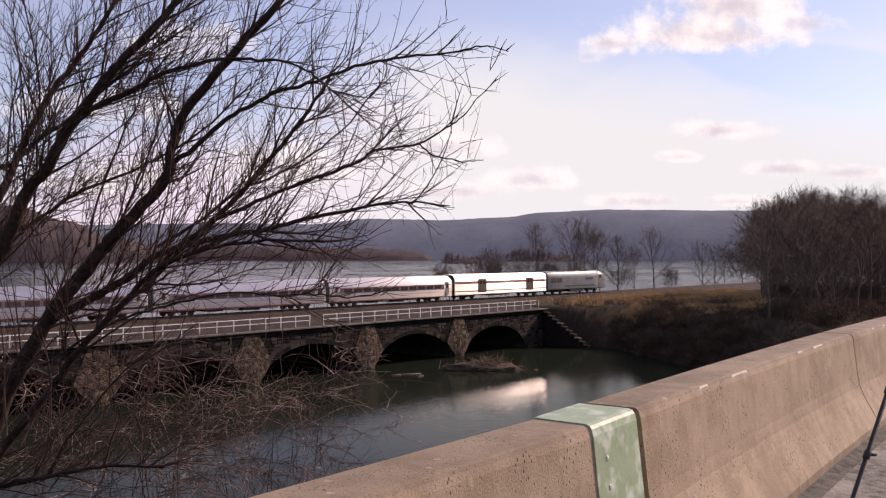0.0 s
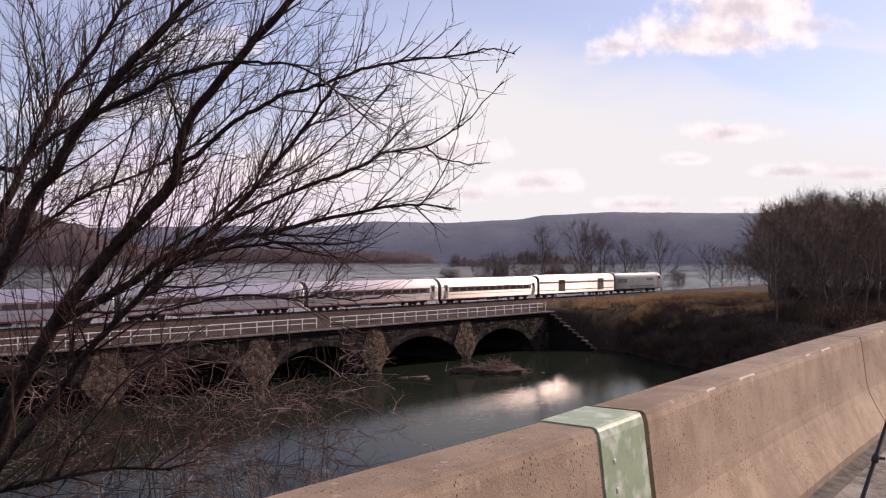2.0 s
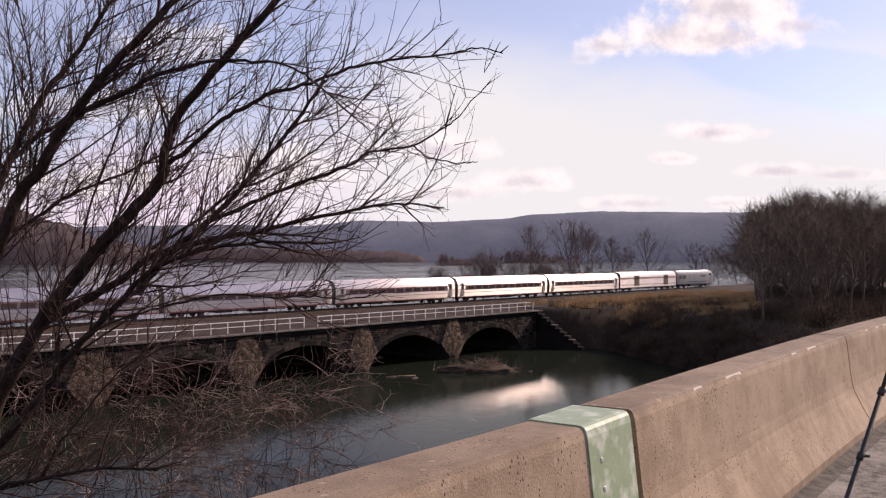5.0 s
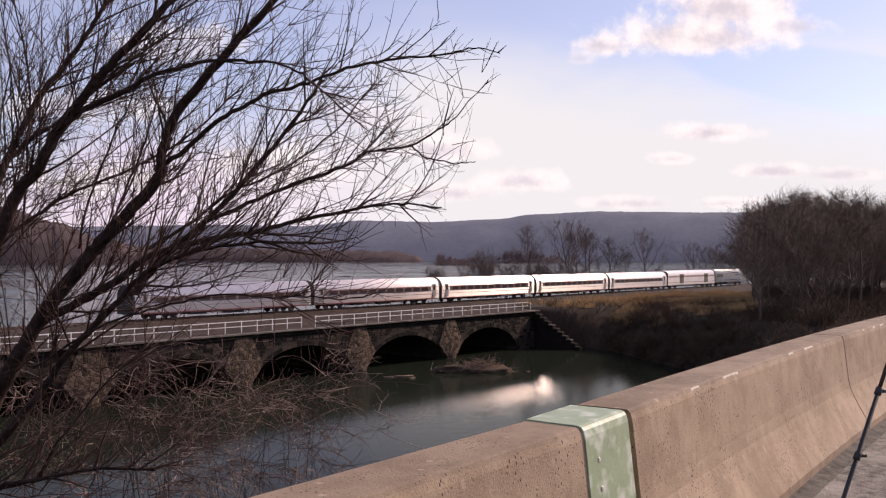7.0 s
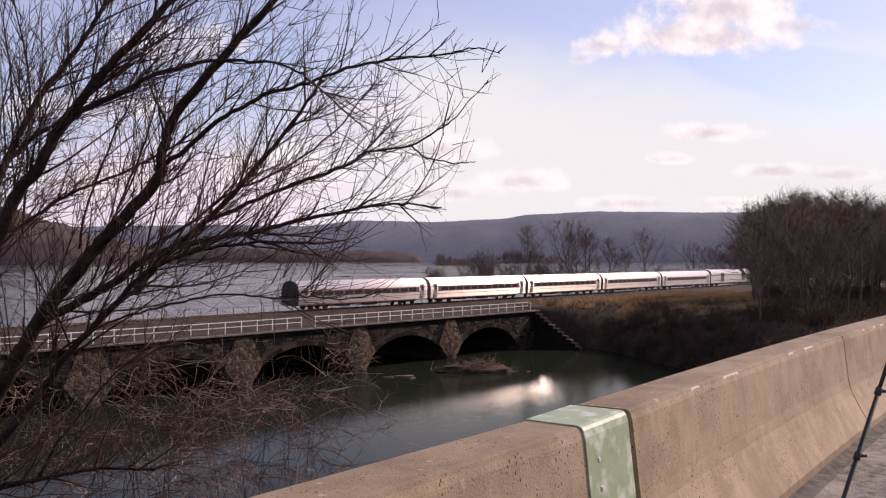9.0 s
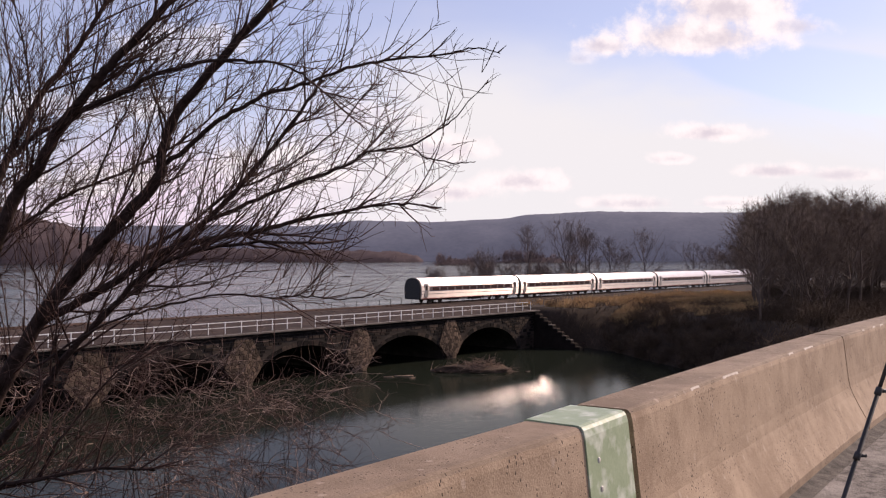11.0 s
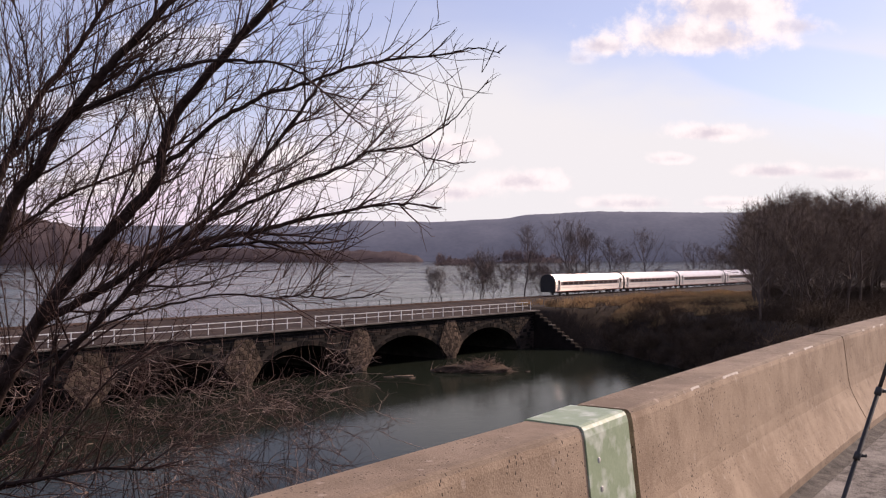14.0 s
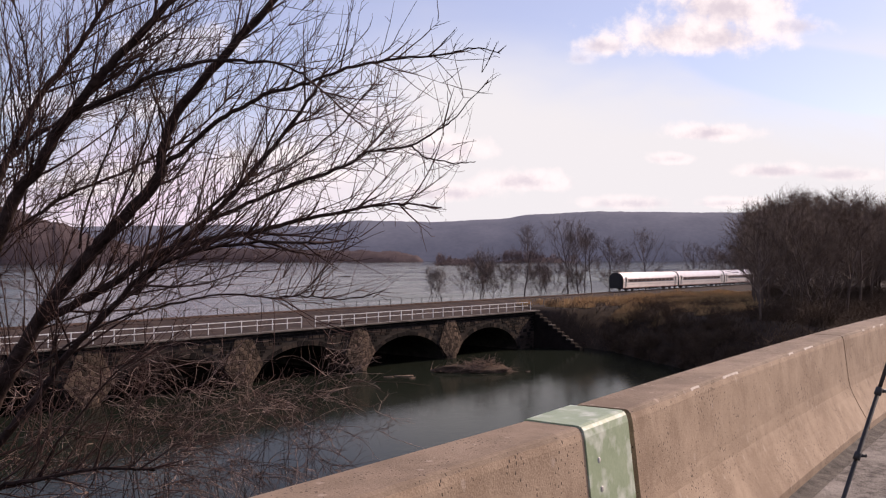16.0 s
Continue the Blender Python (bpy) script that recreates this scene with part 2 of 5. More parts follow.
LOCO_SILVER = paint("loco_silver", (0.19, 0.184, 0.182), (0.27, 0.262, 0.258), 0.8, 0.45, 0.3, bump=0.02)
PALE_TWIG = paint("pale_twig", (0.03, 0.017, 0.014), (0.42, 0.30, 0.245), 2.2, 0.8, bump=0.0)
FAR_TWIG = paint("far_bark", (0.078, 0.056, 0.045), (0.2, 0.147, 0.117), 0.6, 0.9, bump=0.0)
# bark lightened: the air's haze by the river is painted into it
HAZED_SHORE_TWIG = paint("hazed_shore_bark", (0.075, 0.056, 0.05), (0.17, 0.13, 0.118), 0.6, 0.9, bump=0.0)
SCRAPE = paint("scraped_concrete", (0.5, 0.43, 0.36), (0.62, 0.55, 0.47), 30, 0.85, bump=0.2)
GRASS = paint("dry_grass", (0.36, 0.23, 0.11), (0.66, 0.46, 0.24), 0.4, 0.9, bump=0.0, fine=3)
BRUSH = paint("dark_brush", (0.036, 0.024, 0.017), (0.125, 0.086, 0.06), 0.5, 0.95, bump=0.0)
DRIFT = paint("driftwood", (0.035, 0.021, 0.015), (0.30, 0.205, 0.15), 2.6, 0.85, bump=0.2)
RUSSET = paint("far_russet_woods", (0.056, 0.04, 0.04), (0.098, 0.07, 0.068), 0.02, 1.0, bump=0, fine=0.2)
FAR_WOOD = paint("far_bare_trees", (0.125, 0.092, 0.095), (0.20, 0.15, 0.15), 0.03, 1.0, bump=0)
# distance haze is put into the ridge's blue-grey colour
HAZE_HILL = paint("far_hazed_woods", (0.114, 0.123, 0.155), (0.156, 0.162, 0.196), 0.006, 1.0, bump=0, fine=0.05)

WATER, wn, wp = nodes_of("river_water")
wp.inputs["Base Color"].default_value = (0.014, 0.017, 0.012, 1)
wp.inputs["Roughness"].default_value, wp.inputs["IOR"].default_value = 0.09, 1.09
wc = wn.nodes.new("ShaderNodeTexCoord")
wmap = wn.nodes.new("ShaderNodeMapping")
wmap.inputs["Scale"].default_value = (0.6, 1.3, 1.0)
wn.links.new(wc.outputs["Object"], wmap.inputs["Vector"])
ripple = noise_of(wn, wmap.outputs[0], 1.6, 4, 0.6)
swell = noise_of(wn, wmap.outputs[0], 0.012, 4, 0.6)
wb = wn.nodes.new("ShaderNodeBump")
wb.inputs["Strength"].default_value, wb.inputs["Distance"].default_value = 0.32, 0.10
wn.links.new(ripple, wb.inputs["Height"])
wn.links.new(wb.outputs[0], wp.inputs["Normal"])
# the creek lies calm in the lee of the bridge, the open river is ruffled
w_sep = wn.nodes.new("ShaderNodeSeparateXYZ")
wn.links.new(wc.outputs["Object"], w_sep.inputs[0])
ruffled = ease(wn, w_sep.outputs[1], 72.0, 112.0)
wn.links.new(val(wn, "MULTIPLY_ADD", ruffled, 0.22, 0.14), wb.inputs["Strength"])
wn.links.new(val(wn, "MULTIPLY_ADD", ruffled, val(wn, "MULTIPLY_ADD", ease(wn, swell, 0.42, 0.62), 0.14, 0.04), 0.024), wp.inputs["Roughness"])


# ---- mesh helpers ----
def mesh_ob(name, verts, faces, material, parent=None, smooth=False):
    me = bpy.data.meshes.new(name)
    me.from_pydata([tuple(v) for v in verts], [], faces)
    me.materials.append(material)
    if smooth:
        me.polygons.foreach_set("use_smooth", [True] * len(me.polygons))
    me.update()
    ob = new(name, me)
    if parent:
        ob.parent = parent
    return ob


def part(name, bm, material, parent=None, label="", smooth=False):
    me = bpy.data.meshes.new(name)
    bm.normal_update()
    bm.to_mesh(me)
    bm.free()
    me.materials.append(material)
    if smooth:
        me.polygons.foreach_set("use_smooth", [True] * len(me.polygons))
    ob = new(name, me)
    if parent:
        ob.parent = parent
    if label:
        ob["label"] = label
    return ob


def box(bm, x0, x1, y0, y1, z0, z1, bevel=0.0):
    r = bmesh.ops.create_cube(bm, size=1.0)
    bmesh.ops.scale(bm, vec=(x1 - x0, y1 - y0, z1 - z0), verts=r["verts"])
    bmesh.ops.translate(bm, vec=((x0 + x1) / 2, (y0 + y1) / 2, (z0 + z1) / 2), verts=r["verts"])
    if bevel:
        es = list({e for v in r["verts"] for e in v.link_edges})
        bmesh.ops.bevel(bm, geom=es, offset=bevel, segments=2, affect="EDGES")


def boxed(*dims, bevel=0.0):
    bm = bmesh.new()
    box(bm, *dims, bevel=bevel)
    return bm


def empty(name, m=None):
    ob = new(name)
    if m is not None:
        ob.matrix_world = m
    return ob


def loft(rings, closed=True, caps=True):
    """Verts and faces through equal rings of points."""
    n = len(rings[0])
    vs = [p for r in rings for p in r]
    fs = []
    for i in range(len(rings) - 1):
        for j in range(n if closed else n - 1):
            k = (j + 1) % n
            fs.append((i * n + j, i * n + k, (i + 1) * n + k, (i + 1) * n + j))
    if caps:
        fs.append(tuple(range(n))[::-1])
        fs.append(tuple(range((len(rings) - 1) * n, len(rings) * n)))
    return vs, fs


def step(a, b, v):
    v = min(1, max(0, (v - a) / (b - a)))
    return v * v * (3 - 2 * v)


def shore_x(y):
    """Where the creek's far shore runs, past the bridge's abutment."""
    return 110.5 - 0.70 * max(0.0, 66.5 - y)


def ground_z(x, y):
    """Height of the land; the river bed lies under zero."""
    wob = noise.noise(Vector((x * 0.06, y * 0.06, 0))) + 0.5 * noise.noise(Vector((x * 0.3, y * 0.3, 3)))
    z = -3.0
    if y > 9:
        q = x - shore_x(y) + 1.5 * noise.noise(Vector((x * 0.1, y * 0.1, 7)))
        far = -3 + 7.9 * step(-4, 13 - 11.5 * step(64.5, 71.8, y), q) * (1 - step(96.5, 106 + 2 * math.sin(x * 0.2), y))
        if far > -2.9 and not 80 < y < 93:
            far += 0.35 * wob * (1 if far < 4.6 else 0.5)
        z = max(z, far)
    near = 10.6 - 2.0 * step(3.0, 11, y) - 11.6 * step(9.5, 24 + 1.5 * math.sin(x * 0.15), y) - 1.4 * step(4.5, 9, x) * step(3, 8, y)
    z = max(z, near + 0.3 * wob * step(4, 10, y))
    if y < 9:
        z = min(z, 10.72 - 0.1 * max(0, y - 3))
    return z
# ---- water and land ----
def sheet(name, xs, ys, fz, material):
    nx, ny = len(xs) - 1, len(ys) - 1
    vs = [(x, y, fz(x, y)) for y in ys for x in xs]
    fs = []
    for j in range(ny):
        for i in range(nx):
            a = j * (nx + 1) + i
            fs.append((a, a + 1, a + nx + 2, a + nx + 1))
    return mesh_ob(name, vs, fs, material, smooth=True)


def span(a, b, n):
    return [a + (b - a) * i / n for i in range(n + 1)]


tagged(mesh_ob("water", [(-4900, -4900, WATER_Z), (4900, -4900, WATER_Z), (4900, 4900, WATER_Z), (-4900, 4900, WATER_Z)], [(0, 1, 2, 3)], WATER),
       "dark creek water widening into a pale rippled river", "water", kind="structure")
tagged(sheet("ground", [-4000, -900] + span(-110, 210, 200) + [260, 400, 900, 4000], [-4000, -900, -200] + span(-40, 116, 156), ground_z, EARTH),
       "brown winter earth banks with dry grass", "ground", kind="structure")

# ---- road and its barrier ----
ZR = EYE_Z - 1.45
BARRIER = [(0.0, 0.0), (0.0, 0.08), (0.085, 0.235), (0.122, 0.31), (0.146, 0.37), (0.160, 0.44), (0.196, 0.755), (0.204, 0.782), (0.213, 0.794), (0.228, 0.80), (0.450, 0.80), (0.467, 0.785), (0.485, 0.0)]


def barrier_turn(s):
    return radians(6.3) - min(s, 9.0) / 110.0 if s > 0 else radians(2.7)


def barrier_line(s):
    """Plan place and heading of the road-side top edge, s metres past the joint cover."""
    x, y = 2.957, 1.775
    n = max(1, int(abs(s) / 0.25))
    for k in range(n):
        b = barrier_turn(s * (k + 0.5) / n)
        x, y = x + s / n * math.cos(b), y + s / n * math.sin(b)
    return x, y, barrier_turn(s)


def barrier_ring(s, prof):
    x, y, a = barrier_line(s)
    return [(x - math.sin(a) * (p - 0.205), y + math.cos(a) * (p - 0.205), ZR + z) for p, z in prof]


def barrier(s0, s1):
    k = max(2, int((s1 - s0) / 0.4))
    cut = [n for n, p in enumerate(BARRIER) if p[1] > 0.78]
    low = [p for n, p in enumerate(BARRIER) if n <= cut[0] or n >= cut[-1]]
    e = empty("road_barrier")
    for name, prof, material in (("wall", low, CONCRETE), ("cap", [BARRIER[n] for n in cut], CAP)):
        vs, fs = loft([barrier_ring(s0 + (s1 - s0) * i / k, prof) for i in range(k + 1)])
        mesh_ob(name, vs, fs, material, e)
    rng = random.Random(int(s0 * 10))
    # scraped bright patches along the top edge
    s = s0 + (0.8 if s0 > 0 else 40)
    while s < min(s1 - 0.3, 14):
        ln = rng.uniform(0.06, 0.34)
        if rng.random() < 0.75:
            rings = []
            for i in range(5):
                h = 0.002 + 0.005 * math.sin(math.pi * (i + 0.2) / 4.4) * rng.uniform(0.5, 1)
                rings.append(barrier_ring(s + ln * i / 4, [(0.2030, 0.7830 - h), (0.2105, 0.7935 + h * 0.3), (0.2165, 0.791), (0.2085, 0.7790)]))
            vs, fs = loft(rings)
            mesh_ob("scrape", vs, fs, SCRAPE, e)
        s += ln + rng.uniform(0.05, 0.5)
    return e


for a, b in ((-14, -0.002), (0.492, 4.945), (4.965, 9.5), (9.52, 14.1), (14.12, 60)):
    tagged(barrier(a, b), "tan weathered concrete road barrier section", "barrier", "road barrier sections")
cover = empty("joint_cover")
prof = [(p + (-0.006 if p < 0.3 else 0.006), z + (0.006 if z > 0.5 else 0)) for p, z in BARRIER]
vs, fs = loft([barrier_ring(s, prof) for s in (0.0, 0.2, 0.428)])
mesh_ob("plate", vs, fs, GREEN_PLATE, cover)
for z in (0.66, 0.55, 0.42):
    x, y, a = barrier_line(0.10)
    bm = bmesh.new()
    bmesh.ops.create_uvsphere(bm, u_segments=10, v_segments=6, radius=0.013)
    bmesh.ops.scale(bm, vec=(1, 0.35, 1), verts=bm.verts)
    off = 0.198 - 0.007 - (0.765 - z) * 0.118
    part("bolt", bm, BOLT, cover, "worn bare metal bolt", True).location = (x - math.sin(a) * (off - 0.205), y + math.cos(a) * (off - 0.205), ZR + z)
vs, fs = loft([barrier_ring(s, [(p + 0.06 if p < 0.3 else p - 0.06, z - (0.06 if z > 0.5 else 0)) for p, z in BARRIER]) for s in (-0.03, 0.50)])
mesh_ob("gap_filler", vs, fs, RUBBER, cover)
for s0 in (4.94, 9.495, 14.095):
    vs, fs = loft([barrier_ring(s, [(p + 0.008 if p < 0.3 else p - 0.008, z - (0.008 if z > 0.5 else 0)) for p, z in BARRIER]) for s in (s0, s0 + 0.03)])
    tagged(mesh_ob("joint_filler", vs, fs, RUBBER), "black filler strip in a barrier joint", "joint filler", "barrier joint fillers")
tagged(cover, "pale green metal cover plate over a barrier joint", "cover plate")
roads = []
for s in span(-14, 60, 60):
    x, y, a = barrier_line(s)
    roads.append([(x - math.sin(a) * p, y + math.cos(a) * p, ZR + 0.001) for p in (-12, -2.2, -0.9, -0.45, -0.26, 0.3, 0.9)])
vs, fs = loft(roads, closed=False, caps=False)
tagged(mesh_ob("road", vs, [f[::-1] for f in fs], ASPHALT), "grey worn asphalt road shoulder with grit", "road", kind="structure")
vs, fs = loft([barrier_ring(s, [(-0.10, 0.004), (-0.05, 0.014), (0.004, 0.03)]) for s in span(-12, 40, 90)], closed=False, caps=False)
tagged(mesh_ob("gutter_grit", vs, fs, GRIT), "dark grit drift along the barrier foot", "grit", kind="stuff")

# thin rod that stands by the camera
rod = empty("rod_stand")
foot_r, top_r = Vector((1.570, 0.752, ZR + 0.002)), Vector((1.984, 0.352, ZR + 1.62))


def tube(bm, a, b, r0, r1, n=10):
    a, b = Vector(a), Vector(b)
    r = bmesh.ops.create_cone(bm, cap_ends=True, segments=n, radius1=r0, radius2=r1, depth=(b - a).length)
    bmesh.ops.transform(bm, matrix=Matrix.Translation((a + b) / 2) @ (b - a).to_track_quat("Z", "Y").to_matrix().to_4x4(), verts=r["verts"])


def rod_at(k):
    return foot_r.lerp(top_r, k)


bm = bmesh.new()
tube(bm, rod_at(0.0), rod_at(0.74), 0.0042, 0.0042)
part("lower_tube", bm, DARK, rod, smooth=True)
bm = bmesh.new()
tube(bm, rod_at(0.72), rod_at(1.0), 0.0038, 0.0034)
part("upper_tube", bm, DARK, rod, smooth=True)
for k in (0.653, 0.730):
    bm = bmesh.new()
    tube(bm, rod_at(k), rod_at(k + 0.009), 0.0066, 0.0066)
    tube(bm, rod_at(k + 0.005), rod_at(k + 0.005) + Vector((0.011, -0.013, 0.0)), 0.003, 0.004)
    part("clamp", bm, DARK, rod, "black clamp knob", True)
tagged(rod, "thin black metal stand rod with clamp knobs", "rod")

# ---- stone bridge ----
YF, YB, ZD = 70.5, 92.0, 4.62
BRIDGE_SIZE = 1.03
PITCHB = 15.9
PIER_X = [85.8 - PITCHB * k for k in range(0, 11)]
X0, X1 = -75.0, 105.2
ARCH_W, ARCH_H = 6.95, 3.2


def arch_z(x):
    """Height of the arch's underside at x, or None in a pier."""
    d = (x - (85.8 + PITCHB / 2)) % PITCHB
    d = min(d, PITCHB - d)
    if d >= ARCH_W or x > 85.8 + PITCHB:
        return None
    return -0.95 + (ARCH_H + 0.95) * math.sqrt(1 - (d / ARCH_W) ** 2)


bridge = empty("stone_arch_bridge")
bm = bmesh.new()
xs = sorted(set([round(X0 + 0.3 * i, 3) for i in range(int((X1 - X0) / 0.3) + 1)] + [X1]))
for a, b in zip(xs, xs[1:]):
    za, zb = arch_z(a), arch_z(b)
    la, lb = (-2 if za is None else za), (-2 if zb is None else zb)
    for y, sg in ((YF, 1), (YB, -1)):
        q = [bm.verts.new(p) for p in ((a, y, la), (b, y, lb), (b, y, ZD), (a, y, ZD))]
        bm.faces.new(q if sg > 0 else q[::-1])
    q = [bm.verts.new(p) for p in ((a, YF, la), (a, YB, la), (b, YB, lb), (b, YF, lb))]
    bm.faces.new(q)
bmesh.ops.remove_doubles(bm, verts=bm.verts, dist=0.001)
part("wall", bm, STONE, bridge)
bm = bmesh.new()
box(bm, X0, X1 + 0.4, YF - 0.22, YB + 0.2, ZD, ZD + 0.2, bevel=0.03)
# near-black colour stands in for the coping's shadow on the cornice
part("cornice", bm, STONE_DARK, bridge, "stone cornice darkened by painted coping shade")
n_c = 110
for i in range(n_c):
    xa, xb = X1 + 0.4 - 1.25 * (i + 1), X1 + 0.4 - 1.25 * i - 0.02
    part("coping_stone", boxed(xa, xb, YF - 0.36 + random.uniform(-0.015, 0.015), YF + 0.5, ZD + 0.2, ZD + 0.33 + random.uniform(-0.01, 0.01)), COPING, bridge)
bm = bmesh.new()
box(bm, X1 - 0.02, X1 + 0.6, YF + 0.02, YB - 0.02, -2, ZD)
part("abutment", bm, STONE, bridge)
for k, px in enumerate(PIER_X):
    # pier front: wide at the haunches, narrow at the deck
    vs, fs = [], []
    prof = [(4.55, 0.95, 0.16), (3.2, 1.6, 0.25), (1.8, 2.3, 0.34), (0.9, 1.65, 0.42), (0.1, 0.95, 0.5), (-2.0, 0.5, 0.6)]
    nx = 8
    for z, w, out in prof:
        for i in range(nx + 1):
            e = i / nx * 2 - 1
            vs.append((px + e * w + 0.05 * noise.noise(Vector((px + e * 3, z * 2, 1))), YF - (out * (1.0 - 0.35 * abs(e))) - 0.06 * noise.noise(Vector((px + e * 4, z * 3, 5))), z))
    m_ = nx + 1
    for r_ in range(len(prof) - 1):
        for i in range(nx):
            a = r_ * m_ + i
            fs.append((a, a + m_, a + m_ + 1, a + 1))
    n0 = len(vs)
    for r_, (z, w, out) in enumerate(prof):
        vs += [(px - w, YF + 0.05, z), (px + w, YF + 0.05, z)]
    for r_ in range(len(prof) - 1):
        fs.append((r_ * m_, n0 + 2 * r_, n0 + 2 * r_ + 2, (r_ + 1) * m_))
        fs.append((r_ * m_ + nx, (r_ + 1) * m_ + nx, n0 + 2 * r_ + 3, n0 + 2 * r_ + 1))
    fs.append(tuple(range(m_)) + (n0 + 1, n0))
    mesh_ob("pier_front", vs, fs, RUBBLE, bridge)
# ring stones of the arches
for k in range(6):
    cx = 85.8 + PITCHB / 2 - PITCHB * k
    n = 27
    for i in range(n):
        a0, a1 = math.pi * (0.06 + 0.88 * i / n), math.pi * (0.06 + 0.88 * (i + 1) / n) - 0.012
        pr, out_ = 0.02 + 0.03 * random.random(), random.uniform(0.32, 0.6)
        ring = []
        for y in (YF - pr, YF + 0.1):
            ring.append([(cx + (ARCH_W - 0.02 + o) * math.cos(a), y, -0.95 + (ARCH_H + 0.93 + o) * math.sin(a)) for a, o in ((a0, 0), (a1, 0), (a1, out_), (a0, out_))])
        vs, fs = loft(ring)
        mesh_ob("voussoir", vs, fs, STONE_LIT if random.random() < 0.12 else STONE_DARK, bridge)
# coursed facing stones, some stain-dark beside the piers, some dark as painted overhang shade
vs, fs, vd, fd = [], [], [], []
z = -0.3
while z < ZD - 0.2:
    h = random.uniform(0.30, 0.46)
    h = min(h, ZD - 0.02 - z)
    x = -30.0
    while x < X1 - 0.6:
        w = random.uniform(0.45, 1.0)
        az = max([v for v in (arch_z(x), arch_z(x + w), arch_z(x + w / 2)) if v is not None] or [-2])
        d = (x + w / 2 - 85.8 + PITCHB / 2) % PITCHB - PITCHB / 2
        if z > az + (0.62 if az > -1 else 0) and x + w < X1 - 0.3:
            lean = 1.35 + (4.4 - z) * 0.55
            # blocks above ZD - 0.8 carry the cornice's shade in their colour
            stain_shade = abs(abs(d) - lean - 0.15) < 0.55 or abs(abs(d) - 4.6) < 0.6 and z > 2.9 or z > ZD - 0.8 or random.random() < 0.15
            V, F = (vd, fd) if stain_shade else (vs, fs)
            o, pr = len(V), (0.02 if stain_shade else 0.035) + 0.05 * random.random()
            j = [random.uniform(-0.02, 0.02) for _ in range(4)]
            V += [(x + 0.02, YF + 0.05, z + 0.02), (x + w - 0.02, YF + 0.05, z + 0.02), (x + w - 0.02, YF + 0.05, z + h - 0.02), (x + 0.02, YF + 0.05, z + h - 0.02),
                  (x + 0.05 + j[0], YF - pr, z + 0.05), (x + w - 0.05 + j[1], YF - pr, z + 0.05), (x + w - 0.05 + j[2], YF - pr, z + h - 0.05), (x + 0.05 + j[3], YF - pr, z + h - 0.05)]
            F += [(o + 4, o + 5, o + 6, o + 7), (o, o + 1, o + 5, o + 4), (o + 1, o + 2, o + 6, o + 5), (o + 2, o + 3, o + 7, o + 6), (o + 3, o, o + 4, o + 7)]
        x += w
    z += h
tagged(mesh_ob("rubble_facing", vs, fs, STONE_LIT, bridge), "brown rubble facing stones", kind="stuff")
tagged(mesh_ob("stain_shade_facing", vd, fd, STONE_DARK, bridge), "black facing stones, damp stains and painted overhang shade", kind="stuff")
# stepped wing wall
for i in range(11):
    k = i / 10
    y1, y0 = 70.9 - 7.2 * k, 70.9 - 7.2 * (k + 0.1)
    zt = 4.95 - 4.7 * k
    part("wing_wall_course", boxed(104.4, 105.3, y0, y1, -2, zt - 0.14), STONE_DARK, bridge)
    part("cap_stone", boxed(104.35, 105.05, y0 - 0.02, y1 + 0.02, zt - 0.14, zt, bevel=0.02), STONE_LIT if i % 4 else COPING, bridge, "worn stone step cap")
bridge.location, bridge.scale = (0, 0, EYE_Z * (1 - BRIDGE_SIZE)), (BRIDGE_SIZE,) * 3
tagged(bridge, "old brown stone arch railway bridge over the creek", "bridge")

# deck, ballast and track
rows_ = []
for x in [-75] + span(-60, 109, 80) + [110.5, 113, 130, 200, 400]:
    zr = [4.70, 4.78, 5.0, 5.08, 5.28, 5.34, 5.34, 5.16]
    ys_ = [72.85, 76.5, 80.5, 84.5, 86.8, 87.8, 90.4, 91.6]
    if x > 110:
        ys_, zr = [79.5, 80.5, 82.0, 84.5, 86.8, 87.8, 90.4, 94.0], [4.3, 4.9, 5.05, 5.1, 5.28, 5.34, 5.34, 4.2]
    rows_.append([(x, y, z + 0.05 * noise.noise(Vector((x * 0.4, y, 0)))) for y, z in zip(ys_, zr)])
vs, fs = loft(rows_, closed=False, caps=False)
tagged(mesh_ob("ballast", vs, fs, BALLAST), "brown grey gravel ballast on the railway deck", "ballast", kind="structure")
for y in (89.1 - 0.75, 89.1 + 0.75):
    tagged(part("rail", boxed(-75, 400, y - 0.035, y + 0.035, 5.3, 5.46), RUST), "rusty steel running rail with worn top", "rail", "railway rails")
me = None
for i in range(150):
    if me is None:
        first = tagged(part("sleeper", boxed(-0.12, 0.12, -1.3, 1.3, -0.08, 0.0, bevel=0.01), BARK), "dark weathered timber sleeper", "sleeper", "railway sleepers")
        me = first.data
        ob = first
    else:
        ob = tagged(new("sleeper", me), "dark weathered timber sleeper", "sleeper", "railway sleepers")
    ob.location = (20 + 0.6 * i * 1.5, 89.1, 5.385)

